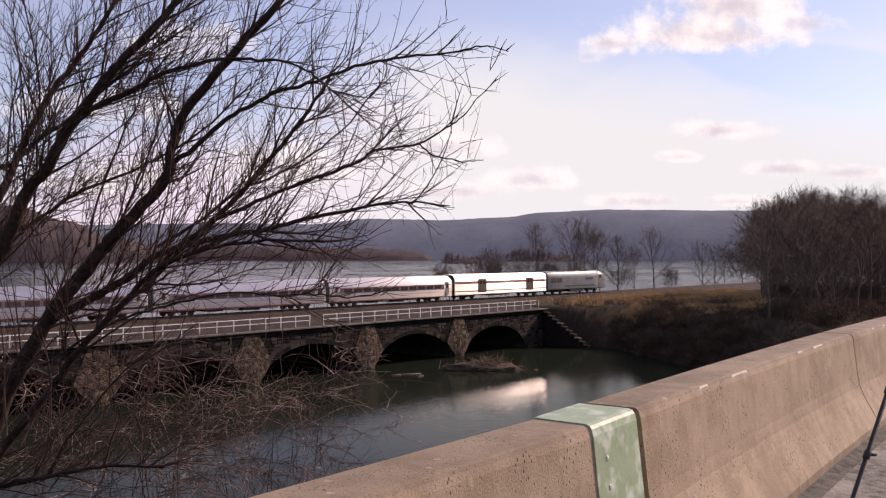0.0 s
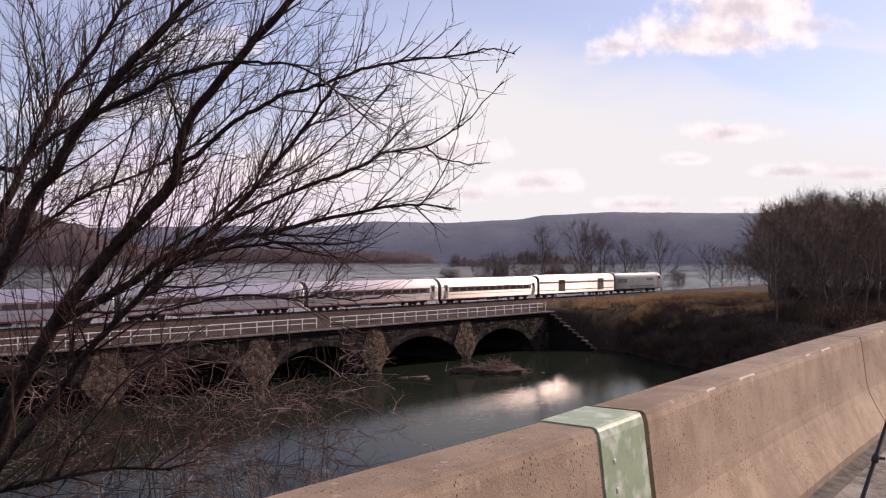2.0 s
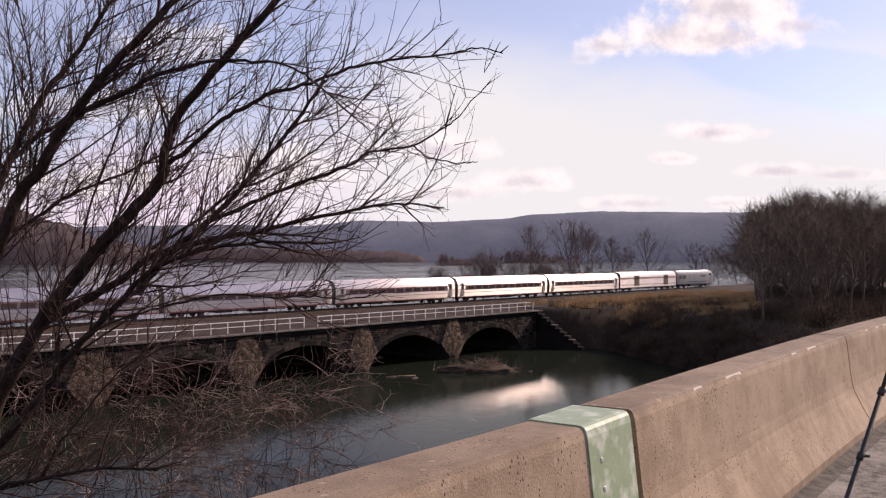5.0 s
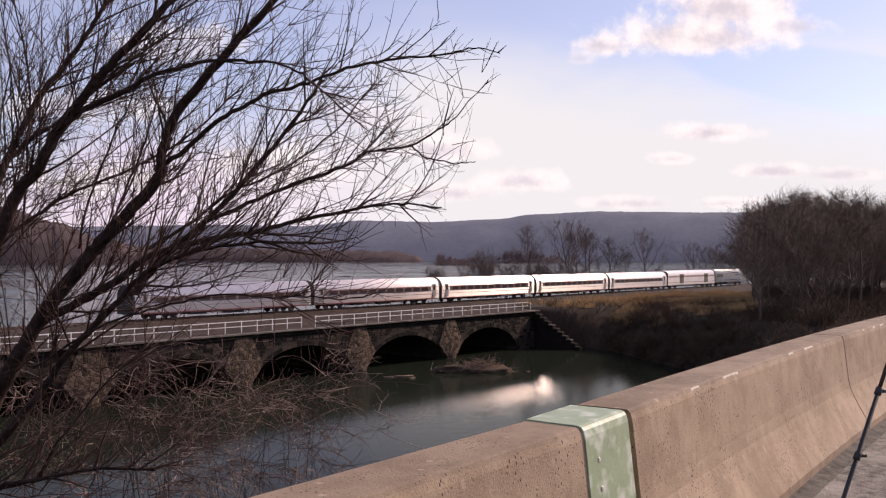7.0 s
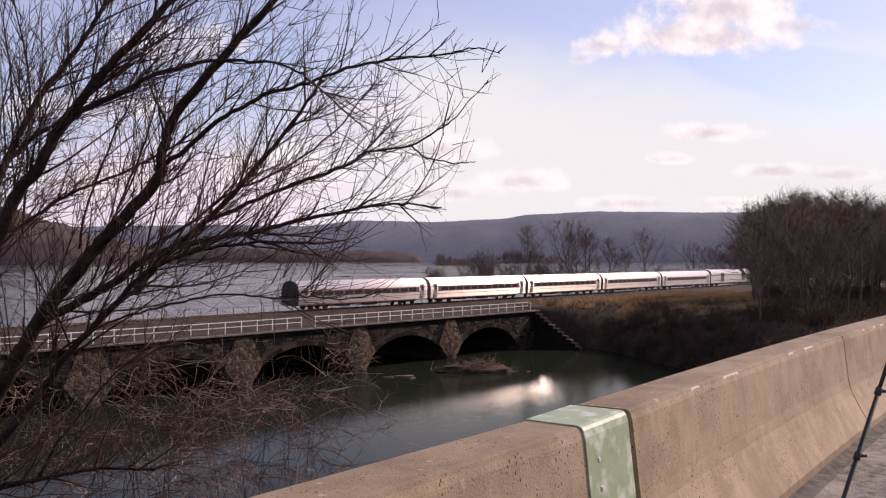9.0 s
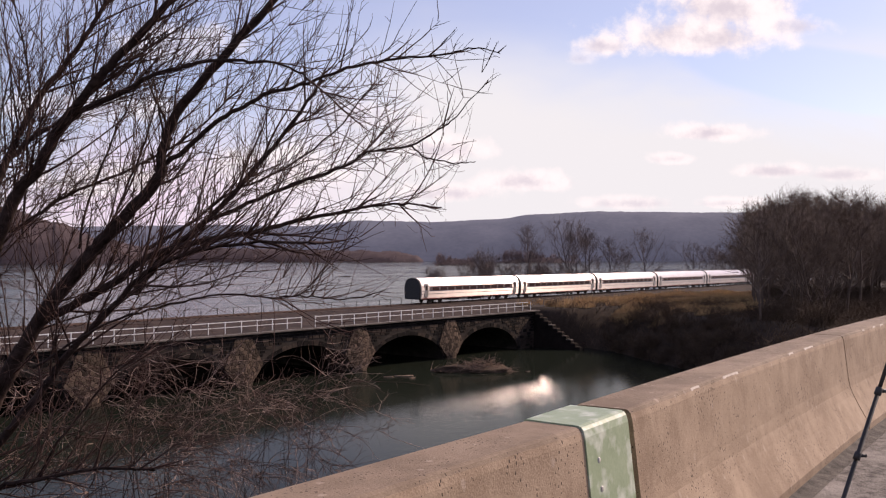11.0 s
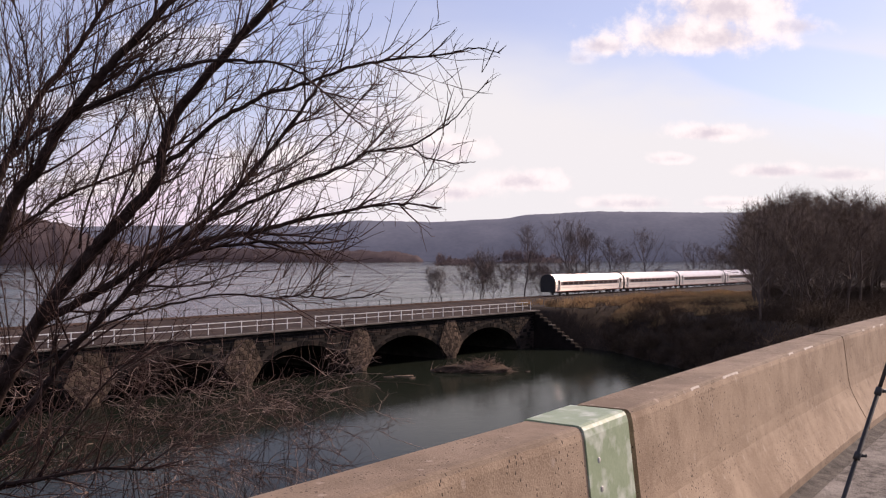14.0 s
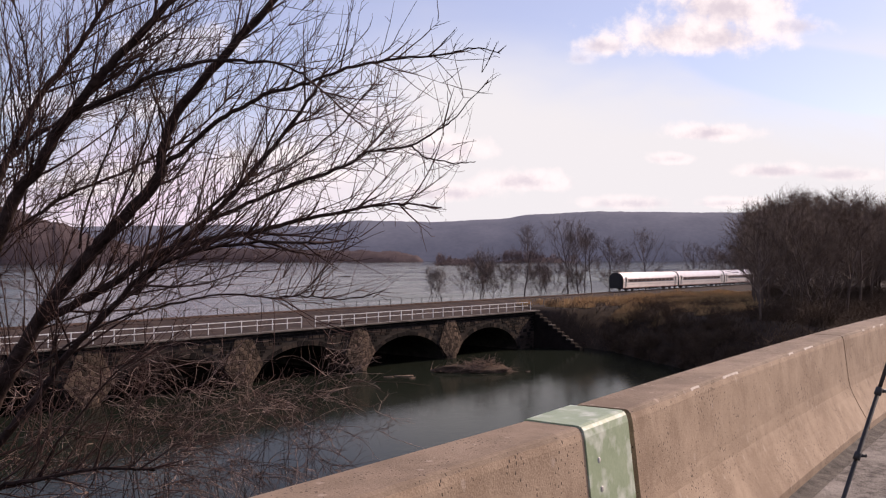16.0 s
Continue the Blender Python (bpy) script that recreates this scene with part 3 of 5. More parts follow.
# white railing on the near edge, dark one on the far edge
def railing(y, x_from, x_to, pitch, h, z, material, name, label, rails, gap_every=0, post_w=0.05):
    e = empty(name)
    n = int((x_to - x_from) / pitch)
    post = None
    for i in range(n + 1):
        x = x_to - pitch * i
        if post is None:
            post = part("post", boxed(-post_w, post_w, -post_w, post_w, 0, h, bevel=0.008), material, e)
            post.location = (x, y, z)
        else:
            o = new("post", post.data)
            o.parent, o.location = e, (x, y, z)
    for zz, r in rails:
        i = 1
        while i < n:
            j = min(n, i + (gap_every or n))
            part("rail", boxed(x_to - pitch * j - 0.06, x_to - pitch * (0.35 if i == 1 else i) + 0.06, y - r, y + r, z + zz - r, z + zz + r), material, e)
            i = j + (1 if gap_every else 0)
            if not gap_every:
                break
    return tagged(e, label, "railing")


railing(73.85, -41.2, 108.56, 2.008, 1.195, 4.73, WHITE, "bridge_railing", "white painted steel bridge railing with two rails", ((1.12, 0.036), (0.60, 0.031)), 20, 0.040)
railing(91.8, -20, 112, 2.4, 0.95, 5.17, DARK, "far_railing", "thin dark post railing on far bridge edge", ((0.93, 0.02),), 0, 0.04)
sign = empty("track_marker")
part("post", boxed(-0.05, 0.05, -0.05, 0.05, 0, 1.3, bevel=0.01), WHITE, sign)
part("plate", boxed(-0.12, 0.12, -0.08, -0.05, 0.95, 1.3, bevel=0.01), WHITE, sign)
sign.location = (124.5, 92.2, 5.0)
tagged(sign, "short white trackside marker post", "marker post")

# ---- train ----
YT, ZT = 89.1, 5.46


COACH = [(1.36, 0.66), (1.48, 0.74), (1.525, 1.10), (1.545, 1.40), (1.575, 1.80), (1.585, 2.2), (1.565, 2.55), (1.49, 2.90), (1.34, 3.25), (1.08, 3.54), (0.72, 3.75), (0.3, 3.85)]
VAN = [(1.38, 0.72), (1.52, 0.80), (1.54, 1.4), (1.54, 2.9), (1.50, 3.3), (1.36, 3.62), (1.08, 3.85), (0.7, 3.97), (0.3, 4.02)]


def rounded(prof, sub=4):
    """A finer profile through the given one."""
    out = []
    n = len(prof)
    for i in range(n - 1):
        p0, p1, p2, p3 = (Vector((*prof[max(0, min(n - 1, k))], 0)) for k in (i - 1, i, i + 1, i + 2))
        for k in range(sub):
            t = k / sub
            v = 0.5 * ((2 * p1) + (p2 - p0) * t + (2 * p0 - 5 * p1 + 4 * p2 - p3) * t * t + (3 * p1 - p0 - 3 * p2 + p3) * t * t * t)
            out.append((v.x, v.y))
    return out + [prof[-1]]


def hull(prof, x0, x1, shrink_ends=0.06, cuts=2):
    prof = rounded(prof)
    full = [(-y, z) for y, z in prof] + [(y, z) for y, z in prof[::-1]]
    rings = []
    for x, s in [(x0, 1 - shrink_ends), (x0 + 0.12, 1.0)] + [(x0 + (x1 - x0) * k / cuts, 1.0) for k in range(1, cuts)] + [(x1 - 0.12, 1.0), (x1, 1 - shrink_ends)]:
        rings.append([(x, y * s, 2.4 + (z - 2.4) * (s if z > 2.4 else 1)) for y, z in full])
    vs, fs = loft(rings)
    return vs, [f[::-1] for f in fs]


def flat_ends(ob):
    """Keeps the two end walls of a hull flat, with crisp corners."""
    for f in ob.data.polygons:
        f.use_smooth = len(f.vertices) == 4
    return ob


def truck(parent, x):
    t = part("truck", boxed(x - 1.75, x + 1.75, -1.15, 1.15, 0.45, 0.72, bevel=0.05), DARK, parent, "dark wheel truck")
    for dx in (-1.3, 1.3):
        for y in (-0.78, 0.78):
            bm = bmesh.new()
            tube(bm, (x + dx, y - 0.06, 0.46), (x + dx, y + 0.06, 0.46), 0.46, 0.46, 18)
            tube(bm, (x + dx, y - 0.30, 0.46), (x + dx, y + 0.30, 0.46), 0.13, 0.13, 10)
            part("wheel", bm, RUST_DARK, t)
    for dx in (-0.5, 0.5):
        bm = bmesh.new()
        tube(bm, (x + dx, -1.2, 0.5), (x + dx, -1.2, 0.95), 0.12, 0.12, 8)
        part("spring", bm, DARK, t)


def coach(last=False):
    e = empty("passenger_coach")
    vs, fs = hull(COACH, 0.35, 25.65, 0.0, cuts=6)
    flat_ends(mesh_ob("body", vs, fs, STEEL, e, smooth=True))
    for x in (0.0, 25.58):
        vs, fs = hull([(y * 1.012, z + (0.05 if z > 2.4 else 0)) for y, z in COACH], x, x + 0.42, 0.05)
        mesh_ob("gangway_bellows", vs, fs, RUBBER, e)["label"] = "black rubber gangway bellows"
    if last:
        vs, fs = hull([(y * 0.99, z) for y, z in COACH], 0.22, 0.40, 0.12)
        mesh_ob("end_panel", vs, fs, RUBBER, e)
    for sy in (-1, 1):
        pane = None
        for i in range(11):
            if pane is None:
                pane = part("window", boxed(-0.77, 0.77, -0.02, 0.02, 1.95, 2.47, bevel=0.015), GLASS, e, "dark tinted coach window")
                o = pane
            else:
                o = new("window", pane.data)
                o.parent = e
            o.location = (3.7 + 1.86 * i, sy * 1.578, 0)
        part("window_band", boxed(2.2, 23.8, sy * 1.574 - 0.012, sy * 1.574 + 0.012, 1.93, 2.50), BAND, e, "grey band round the windows")
        part("sill_stripe", boxed(0.6, 25.4, sy * 1.475 - 0.02, sy * 1.475 + 0.02, 0.70, 0.86), RED, e, "dark red stripe along the sill")
        part("red_stripe", boxed(0.6, 25.4, sy * 1.572 - 0.010, sy * 1.572 + 0.010, 2.52, 2.60), RED, e, "dark red stripe above the windows")
        part("blue_stripe", boxed(0.6, 25.4, sy * 1.585 - 0.008, sy * 1.585 + 0.008, 1.86, 1.93), BLUE, e, "dark blue stripe below the windows")
        for x in (1.15, 24.1):
            d = part("door", boxed(x, x + 0.8, sy * 1.545 - 0.05, sy * 1.545 + 0.05, 1.05, 2.95, bevel=0.01), STEEL_DULL, e, "grey vestibule door")
            part("door_window", boxed(x + 0.2, x + 0.6, sy * 1.60 - 0.006, sy * 1.60 + 0.006, 2.0, 2.7), GLASS, d)
        part("rub_rail", boxed(0.5, 25.5, sy * 1.54 - 0.02, sy * 1.54 + 0.02, 1.42, 1.48), STEEL_DULL, e)
    truck(e, 4.3)
    truck(e, 21.7)
    for x, w, h in ((7.6, 2.2, 0.5), (10.6, 1.4, 0.42), (12.6, 2.6, 0.55), (16.2, 1.8, 0.45)):
        part("equipment_box", boxed(x, x + w, -1.25, 1.25, 0.86 - h, 0.93, bevel=0.03), STEEL_DULL if w < 2 else DARK, e)
    for x in (6.0, 13.0, 20.0):
        part("roof_vent", boxed(x, x + 0.9, -0.4, 0.4, 3.80, 3.91, bevel=0.03), STEEL_DULL, e)
    return tagged(e, "stainless steel passenger coach with tinted windows", "train coach", "train coaches")


cars = []
cars.append((0.0, tagged(coach(True), "rear stainless steel coach with black end panel")))
first = coach()
cars.append((26.0, first))
for k in (2, 3, 4):
    cars.append((26.0 * k, copy_thing(first, pose(26.0 * k, YT, ZT))))

van = empty("baggage_car")
vs, fs = hull(VAN, 0.3, 25.7, 0.0, 6)
flat_ends(mesh_ob("body", vs, fs, STEEL, van, smooth=True))
for x in (0.0, 25.6):
    part("gangway_bellows", boxed(x, x + 0.4, -1.56, 1.56, 0.8, 3.9, bevel=0.3), RUBBER, van, "black rubber gangway bellows")
for sy in (-1, 1):
    for zz in (2.62, 2.80):
        part("red_stripe", boxed(0.5, 25.5, sy * 1.552 - 0.012, sy * 1.552 + 0.012, zz - 0.06, zz + 0.06), RED, van, "red stripe")
    for x in (6.3, 19.6):
        d = part("sliding_door", boxed(x, x + 2.1, sy * 1.55 - 0.03, sy * 1.55 + 0.03, 1.15, 3.25, bevel=0.02), DOOR, van, "brown sliding freight door")
        for k in range(2):
            part("door_window", boxed(x + 0.3 + k * 0.85, x + 0.9 + k * 0.85, sy * 1.585 - 0.006, sy * 1.585 + 0.006, 2.45, 2.95), GLASS, d)
    part("side_rail", boxed(0.5, 25.5, sy * 1.555 - 0.02, sy * 1.555 + 0.02, 1.35, 1.43), RED, van)
truck(van, 4.2)
truck(van, 21.8)
part("equipment_box", boxed(9, 15, -1.2, 1.2, 0.5, 0.96, bevel=0.04), DARK, van)
tagged(van, "silver baggage car with brown doors and red stripes", "baggage car")
cars.append((130.0, van))

loco = empty("locomotive")
LOCO = [(1.40, 0.85), (1.50, 0.95), (1.53, 1.6), (1.53, 2.9), (1.45, 3.45), (1.20, 3.95), (0.8, 4.15), (0.3, 4.2)]
vs, fs = hull(LOCO, 0.2, 17.6, 0.03, 4)
mesh_ob("body", vs, fs, LOCO_SILVER, loco, smooth=True)
full = [(-y, z) for y, z in LOCO] + [(y, z) for y, z in LOCO[::-1]]
rings = []
for x, dz, w in ((17.6, 0, 1), (18.5, 0.05, 1), (19.4, 0.55, 0.97), (20.1, 1.25, 0.93), (20.6, 1.75, 0.86)):
    rings.append([(x, y * w, min(z, 4.2 - dz)) for y, z in full])
vs, fs = loft(rings)
mesh_ob("cab_nose", vs, [f[::-1] for f in fs], LOCO_SILVER, loco)
for sy in (-1, 1):
    part("cab_window", boxed(17.9, 18.8, sy * 1.525 - 0.02, sy * 1.525 + 0.02, 2.75, 3.3, bevel=0.02), GLASS, loco)
    part("cab_door", boxed(16.6, 17.3, sy * 1.535 - 0.02, sy * 1.535 + 0.02, 1.2, 3.2, bevel=0.02), STEEL_DULL, loco)
    for x in (1.2, 3.2):
        part("grille", boxed(x, x + 1.7, sy * 1.53 - 0.03, sy * 1.53 + 0.03, 2.15, 2.95, bevel=0.02), DARK, loco, "dark radiator grille")
    part("blue_stripe", boxed(5.6, 16.2, sy * 1.545 - 0.012, sy * 1.545 + 0.012, 1.35, 1.55), BLUE, loco, "blue side stripe")
    part("emblem", boxed(13.0, 15.6, sy * 1.545 - 0.012, sy * 1.545 + 0.012, 2.5, 2.95, bevel=0.004), BLUE, loco, "blue side emblem")
    part("fuel_tank", boxed(7.6, 12.6, sy * 1.0 - 0.4, sy * 1.0 + 0.4, 0.35, 0.86, bevel=0.1), DARK, loco)
for x in (4.2, 8.0, 12.2):
    part("roof_hatch", boxed(x, x + 2.4, -1.0, 1.0, 4.12, 4.27, bevel=0.04), DARK, loco, "dark roof hatch")
part("windscreen", boxed(19.45, 19.52, -1.0, 1.0, 2.95, 3.5, bevel=0.01), GLASS, loco)
part("coupler", boxed(20.4, 21.0, -0.25, 0.25, 0.7, 1.1, bevel=0.05), DARK, loco)
truck(loco, 4.0)
truck(loco, 16.0)
tagged(loco, "silver grey diesel locomotive with dark grilles", "locomotive")
cars.append((156.0, loco))

class Twigs:
    """Collects tapered tubes into one mesh."""

    def __init__(self):
        self.vs, self.fs = [], []

    def tube(self, pts, r0, r1, n=3):
        o = len(self.vs)
        m = len(pts)
        for i, p in enumerate(pts):
            d = (pts[min(i + 1, m - 1)] - pts[max(i - 1, 0)])
            d = d.normalized() if d.length > 1e-6 else Vector((0, 0, 1))
            u = d.cross(Vector((0.31, 0.17, 0.93)))
            u = u.normalized() if u.length > 1e-3 else Vector((1, 0, 0))
            w = d.cross(u)
            r = r0 + (r1 - r0) * i / (m - 1)
            for k in range(n):
                a = 2 * math.pi * k / n
                self.vs.append(p + (u * math.cos(a) + w * math.sin(a)) * r)
        for i in range(m - 1):
            for k in range(n):
                k2 = (k + 1) % n
                self.fs.append((o + i * n + k, o + i * n + k2, o + (i + 1) * n + k2, o + (i + 1) * n + k))

    def ob(self, name, material, parent=None):
        return mesh_ob(name, self.vs, self.fs, material, parent, smooth=True)


# ---- distance: ridge, wooded shores ----
def bearing(across, dist, z=0.0):
    """A place by its slope across the river's middle line, metres away along it, and height."""
    x, f = across * dist, dist
    return (0.641 * x + 0.7676 * f, -0.7676 * x + 0.641 * f, z)


def ridge(name, label, material, a0, a1, n, dist, depth, crest, rough, seed):
    vs, fs = [], []
    rows = 7
    for i in range(n + 1):
        a = a0 + (a1 - a0) * i / n
        h = crest(a)
        for j in range(rows + 1):
            k = j / rows
            z = h * math.sin(k * math.pi / 2) ** 0.8
            z += rough * (noise.noise(Vector((a * 60, k * 3, seed))) + 0.7 * noise.noise(Vector((a * 260, k * 6, seed)))+ 0.5 * noise.noise(Vector((a * 900, k * 9, seed)))) * (0.15 + k)
            vs.append(bearing(a, dist + depth * k, max(-1.0, z) if j else -2.0))
    for i in range(n):
        for j in range(rows):
            p = i * (rows + 1) + j
            fs.append((p, p + rows + 1, p + rows + 2, p + 1))
    return tagged(mesh_ob(name, vs, fs, material, smooth=True), label, "hill", kind="structure")


def interp(pairs, v):
    for (a, p), (b, q) in zip(pairs, pairs[1:]):
        if v <= b:
            k = max(0.0, (v - a) / (b - a))
            return p + (q - p) * k * k * (3 - 2 * k)
    return pairs[-1][1]


ridge("backdrop_ridge", "long wooded mountain ridge beyond river, painted blue-grey for haze", HAZE_HILL, -0.9, 0.9, 420, 3600, 650,
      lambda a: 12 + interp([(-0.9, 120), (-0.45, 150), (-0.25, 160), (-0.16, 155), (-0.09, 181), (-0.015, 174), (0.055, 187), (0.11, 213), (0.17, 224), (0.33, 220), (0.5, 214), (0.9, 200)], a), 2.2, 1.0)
ridge("backdrop_left_hill", "russet wooded hillside beside the river", RUSSET, -0.95, -0.30, 420, 2100, 300,
      lambda a: interp([(-0.95, 260), (-0.62, 190), (-0.50, 150), (-0.44, 112), (-0.38, 62), (-0.30, 20)], a), 6.0, 4.0)
ridge("backdrop_far_shore", "low brown wooded far shore", RUSSET, -0.9, -0.022, 330, 2900, 120,
      lambda a: interp([(-0.9, 40), (-0.3, 52), (-0.2, 44), (-0.06, 36), (-0.03, 22), (-0.022, 4)], a), 6.0, 7.0)
ridge("backdrop_islet", "small russet wooded islet", RUSSET, -0.010, 0.037, 60, 1700, 60,
      lambda a: 1 + 9 * max(0.0, 1 - ((a - 0.013) / 0.024) ** 2), 2.5, 9.0)
ridge("backdrop_far_bank", "brown brush along the far bank", RUSSET, 0.06, 0.15, 90, 2600, 60,
      lambda a: 15 * math.sin((a - 0.06) / 0.09 * math.pi) if 0.06 < a < 0.15 else 0.0, 5.0, 11.0)
def far_trees(name, label, a0, a1, dist, deep, n, height, base, seed):
    """A far belt of bare trees, each a forked stem with a few boughs."""
    rng = random.Random(seed)
    t = Twigs()
    for _ in range(n):
        a, k = rng.uniform(a0, a1), rng.random()
        x, y, _ = bearing(a, dist + deep * k)
        g = base(a) * k
        u = (a - a0) / (a1 - a0)
        lump = 0.62 + 0.75 * noise.noise(Vector((u * 9.0, seed * 1.7, 0)))
        h = height * rng.uniform(0.45, 1.1) * min(1.0, 6.0 * u + 0.15, 6.0 * (1 - u) + 0.15) * max(0.25, lump)
        p = Vector((x, y, g - 1.0))
        top = p + Vector((rng.gauss(0, 0.05) * h, rng.gauss(0, 0.05) * h, h + 1.0))
        t.tube([p, top], h * 0.03, h * 0.008, 3)
        for _ in range(12):
            q = p.lerp(top, rng.uniform(0.25, 0.95))
            b = rng.uniform(0, 6.28)
            ln = h * rng.uniform(0.25, 0.6)
            t.tube([q, q + Vector((math.cos(b) * ln * 0.7, math.sin(b) * ln * 0.7, ln * 0.8))], h * 0.016, h * 0.008, 3)
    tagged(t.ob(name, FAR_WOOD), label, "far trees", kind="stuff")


far_trees("islet_trees", "bare reddish-brown trees on the river islet", -0.012, 0.039, 1700, 60, 260, 19, lambda a: 5.0, 31)
far_trees("far_bank_trees", "bare reddish-brown trees along the far bank", 0.055, 0.155, 2600, 60, 300, 30, lambda a: 11.0, 32)
far_trees("far_shore_trees", "bare reddish-brown trees along the far shore", -0.34, -0.024, 2900, 120, 520, 22, lambda a: 30.0, 33)
for a, d, w in ((-0.265, 480, 9), (-0.125, 900, 7), (-0.035, 1150, 8), (-0.11, 620, 4)):
    x, y, _ = bearing(a, d)
    bm = bmesh.new()
    bmesh.ops.create_icosphere(bm, subdivisions=2, radius=1)
    for v in bm.verts:
        v.co *= 1 + 0.35 * noise.noise(v.co * 2 + Vector((a * 50, 0, 0)))
        v.co = Vector((v.co.x * w, v.co.y * w * 0.5, v.co.z * 0.5))
    o = part("rock_shoal", bm, STONE, None, smooth=True)
    o.location, o.rotation_euler = (x, y, WATER_Z + 0.05), (0, 0, radians(-50))
    tagged(o, "low dark rock shoal in the river", "rock", "river rocks")


# ---- plants ----
def wander(rng, p, d, length, n, jitter, lift):
    """A line of n steps from p along d, that bends up by lift."""
    pts, d = [p.copy()], d.normalized()
    for _ in range(n):
        d = (d + Vector((rng.uniform(-1, 1), rng.uniform(-1, 1), rng.uniform(-1, 1))) * jitter + Vector((0, 0, lift))).normalized()
        p = p + d * (length / n)
        pts.append(p.copy())
    return pts, d


def side(rng, d, spread):
    """A way that leaves d at an angle."""
    q = Vector((rng.gauss(0, 1), rng.gauss(0, 1), rng.gauss(0, 1)))
    q = (q - d * q.dot(d))
    q = q.normalized() if q.length > 1e-4 else Vector((1, 0, 0))
    return (d * math.cos(spread) + q * math.sin(spread)).normalized()


def smooth_line(pts, sub=4):
    out = []
    n = len(pts)
    for i in range(n - 1):
        p0, p1, p2, p3 = pts[max(i - 1, 0)], pts[i], pts[i + 1], pts[min(i + 2, n - 1)]
        for k in range(sub):
            t = k / sub
            out.append(0.5 * ((2 * p1) + (p2 - p0) * t + (2 * p0 - 5 * p1 + 4 * p2 - p3) * t * t + (3 * p1 - p0 - 3 * p2 + p3) * t * t * t))
    out.append(pts[-1])
    return out


def limb(r0, r1, *pts):
    return r0, r1, [Vector(p) for p in pts]


def stem(r0, r1, *pts):
    return r0, r1, [Vector((0.1 * random.uniform(-1, 1), 0, 0))] + [Vector(p) for p in pts]


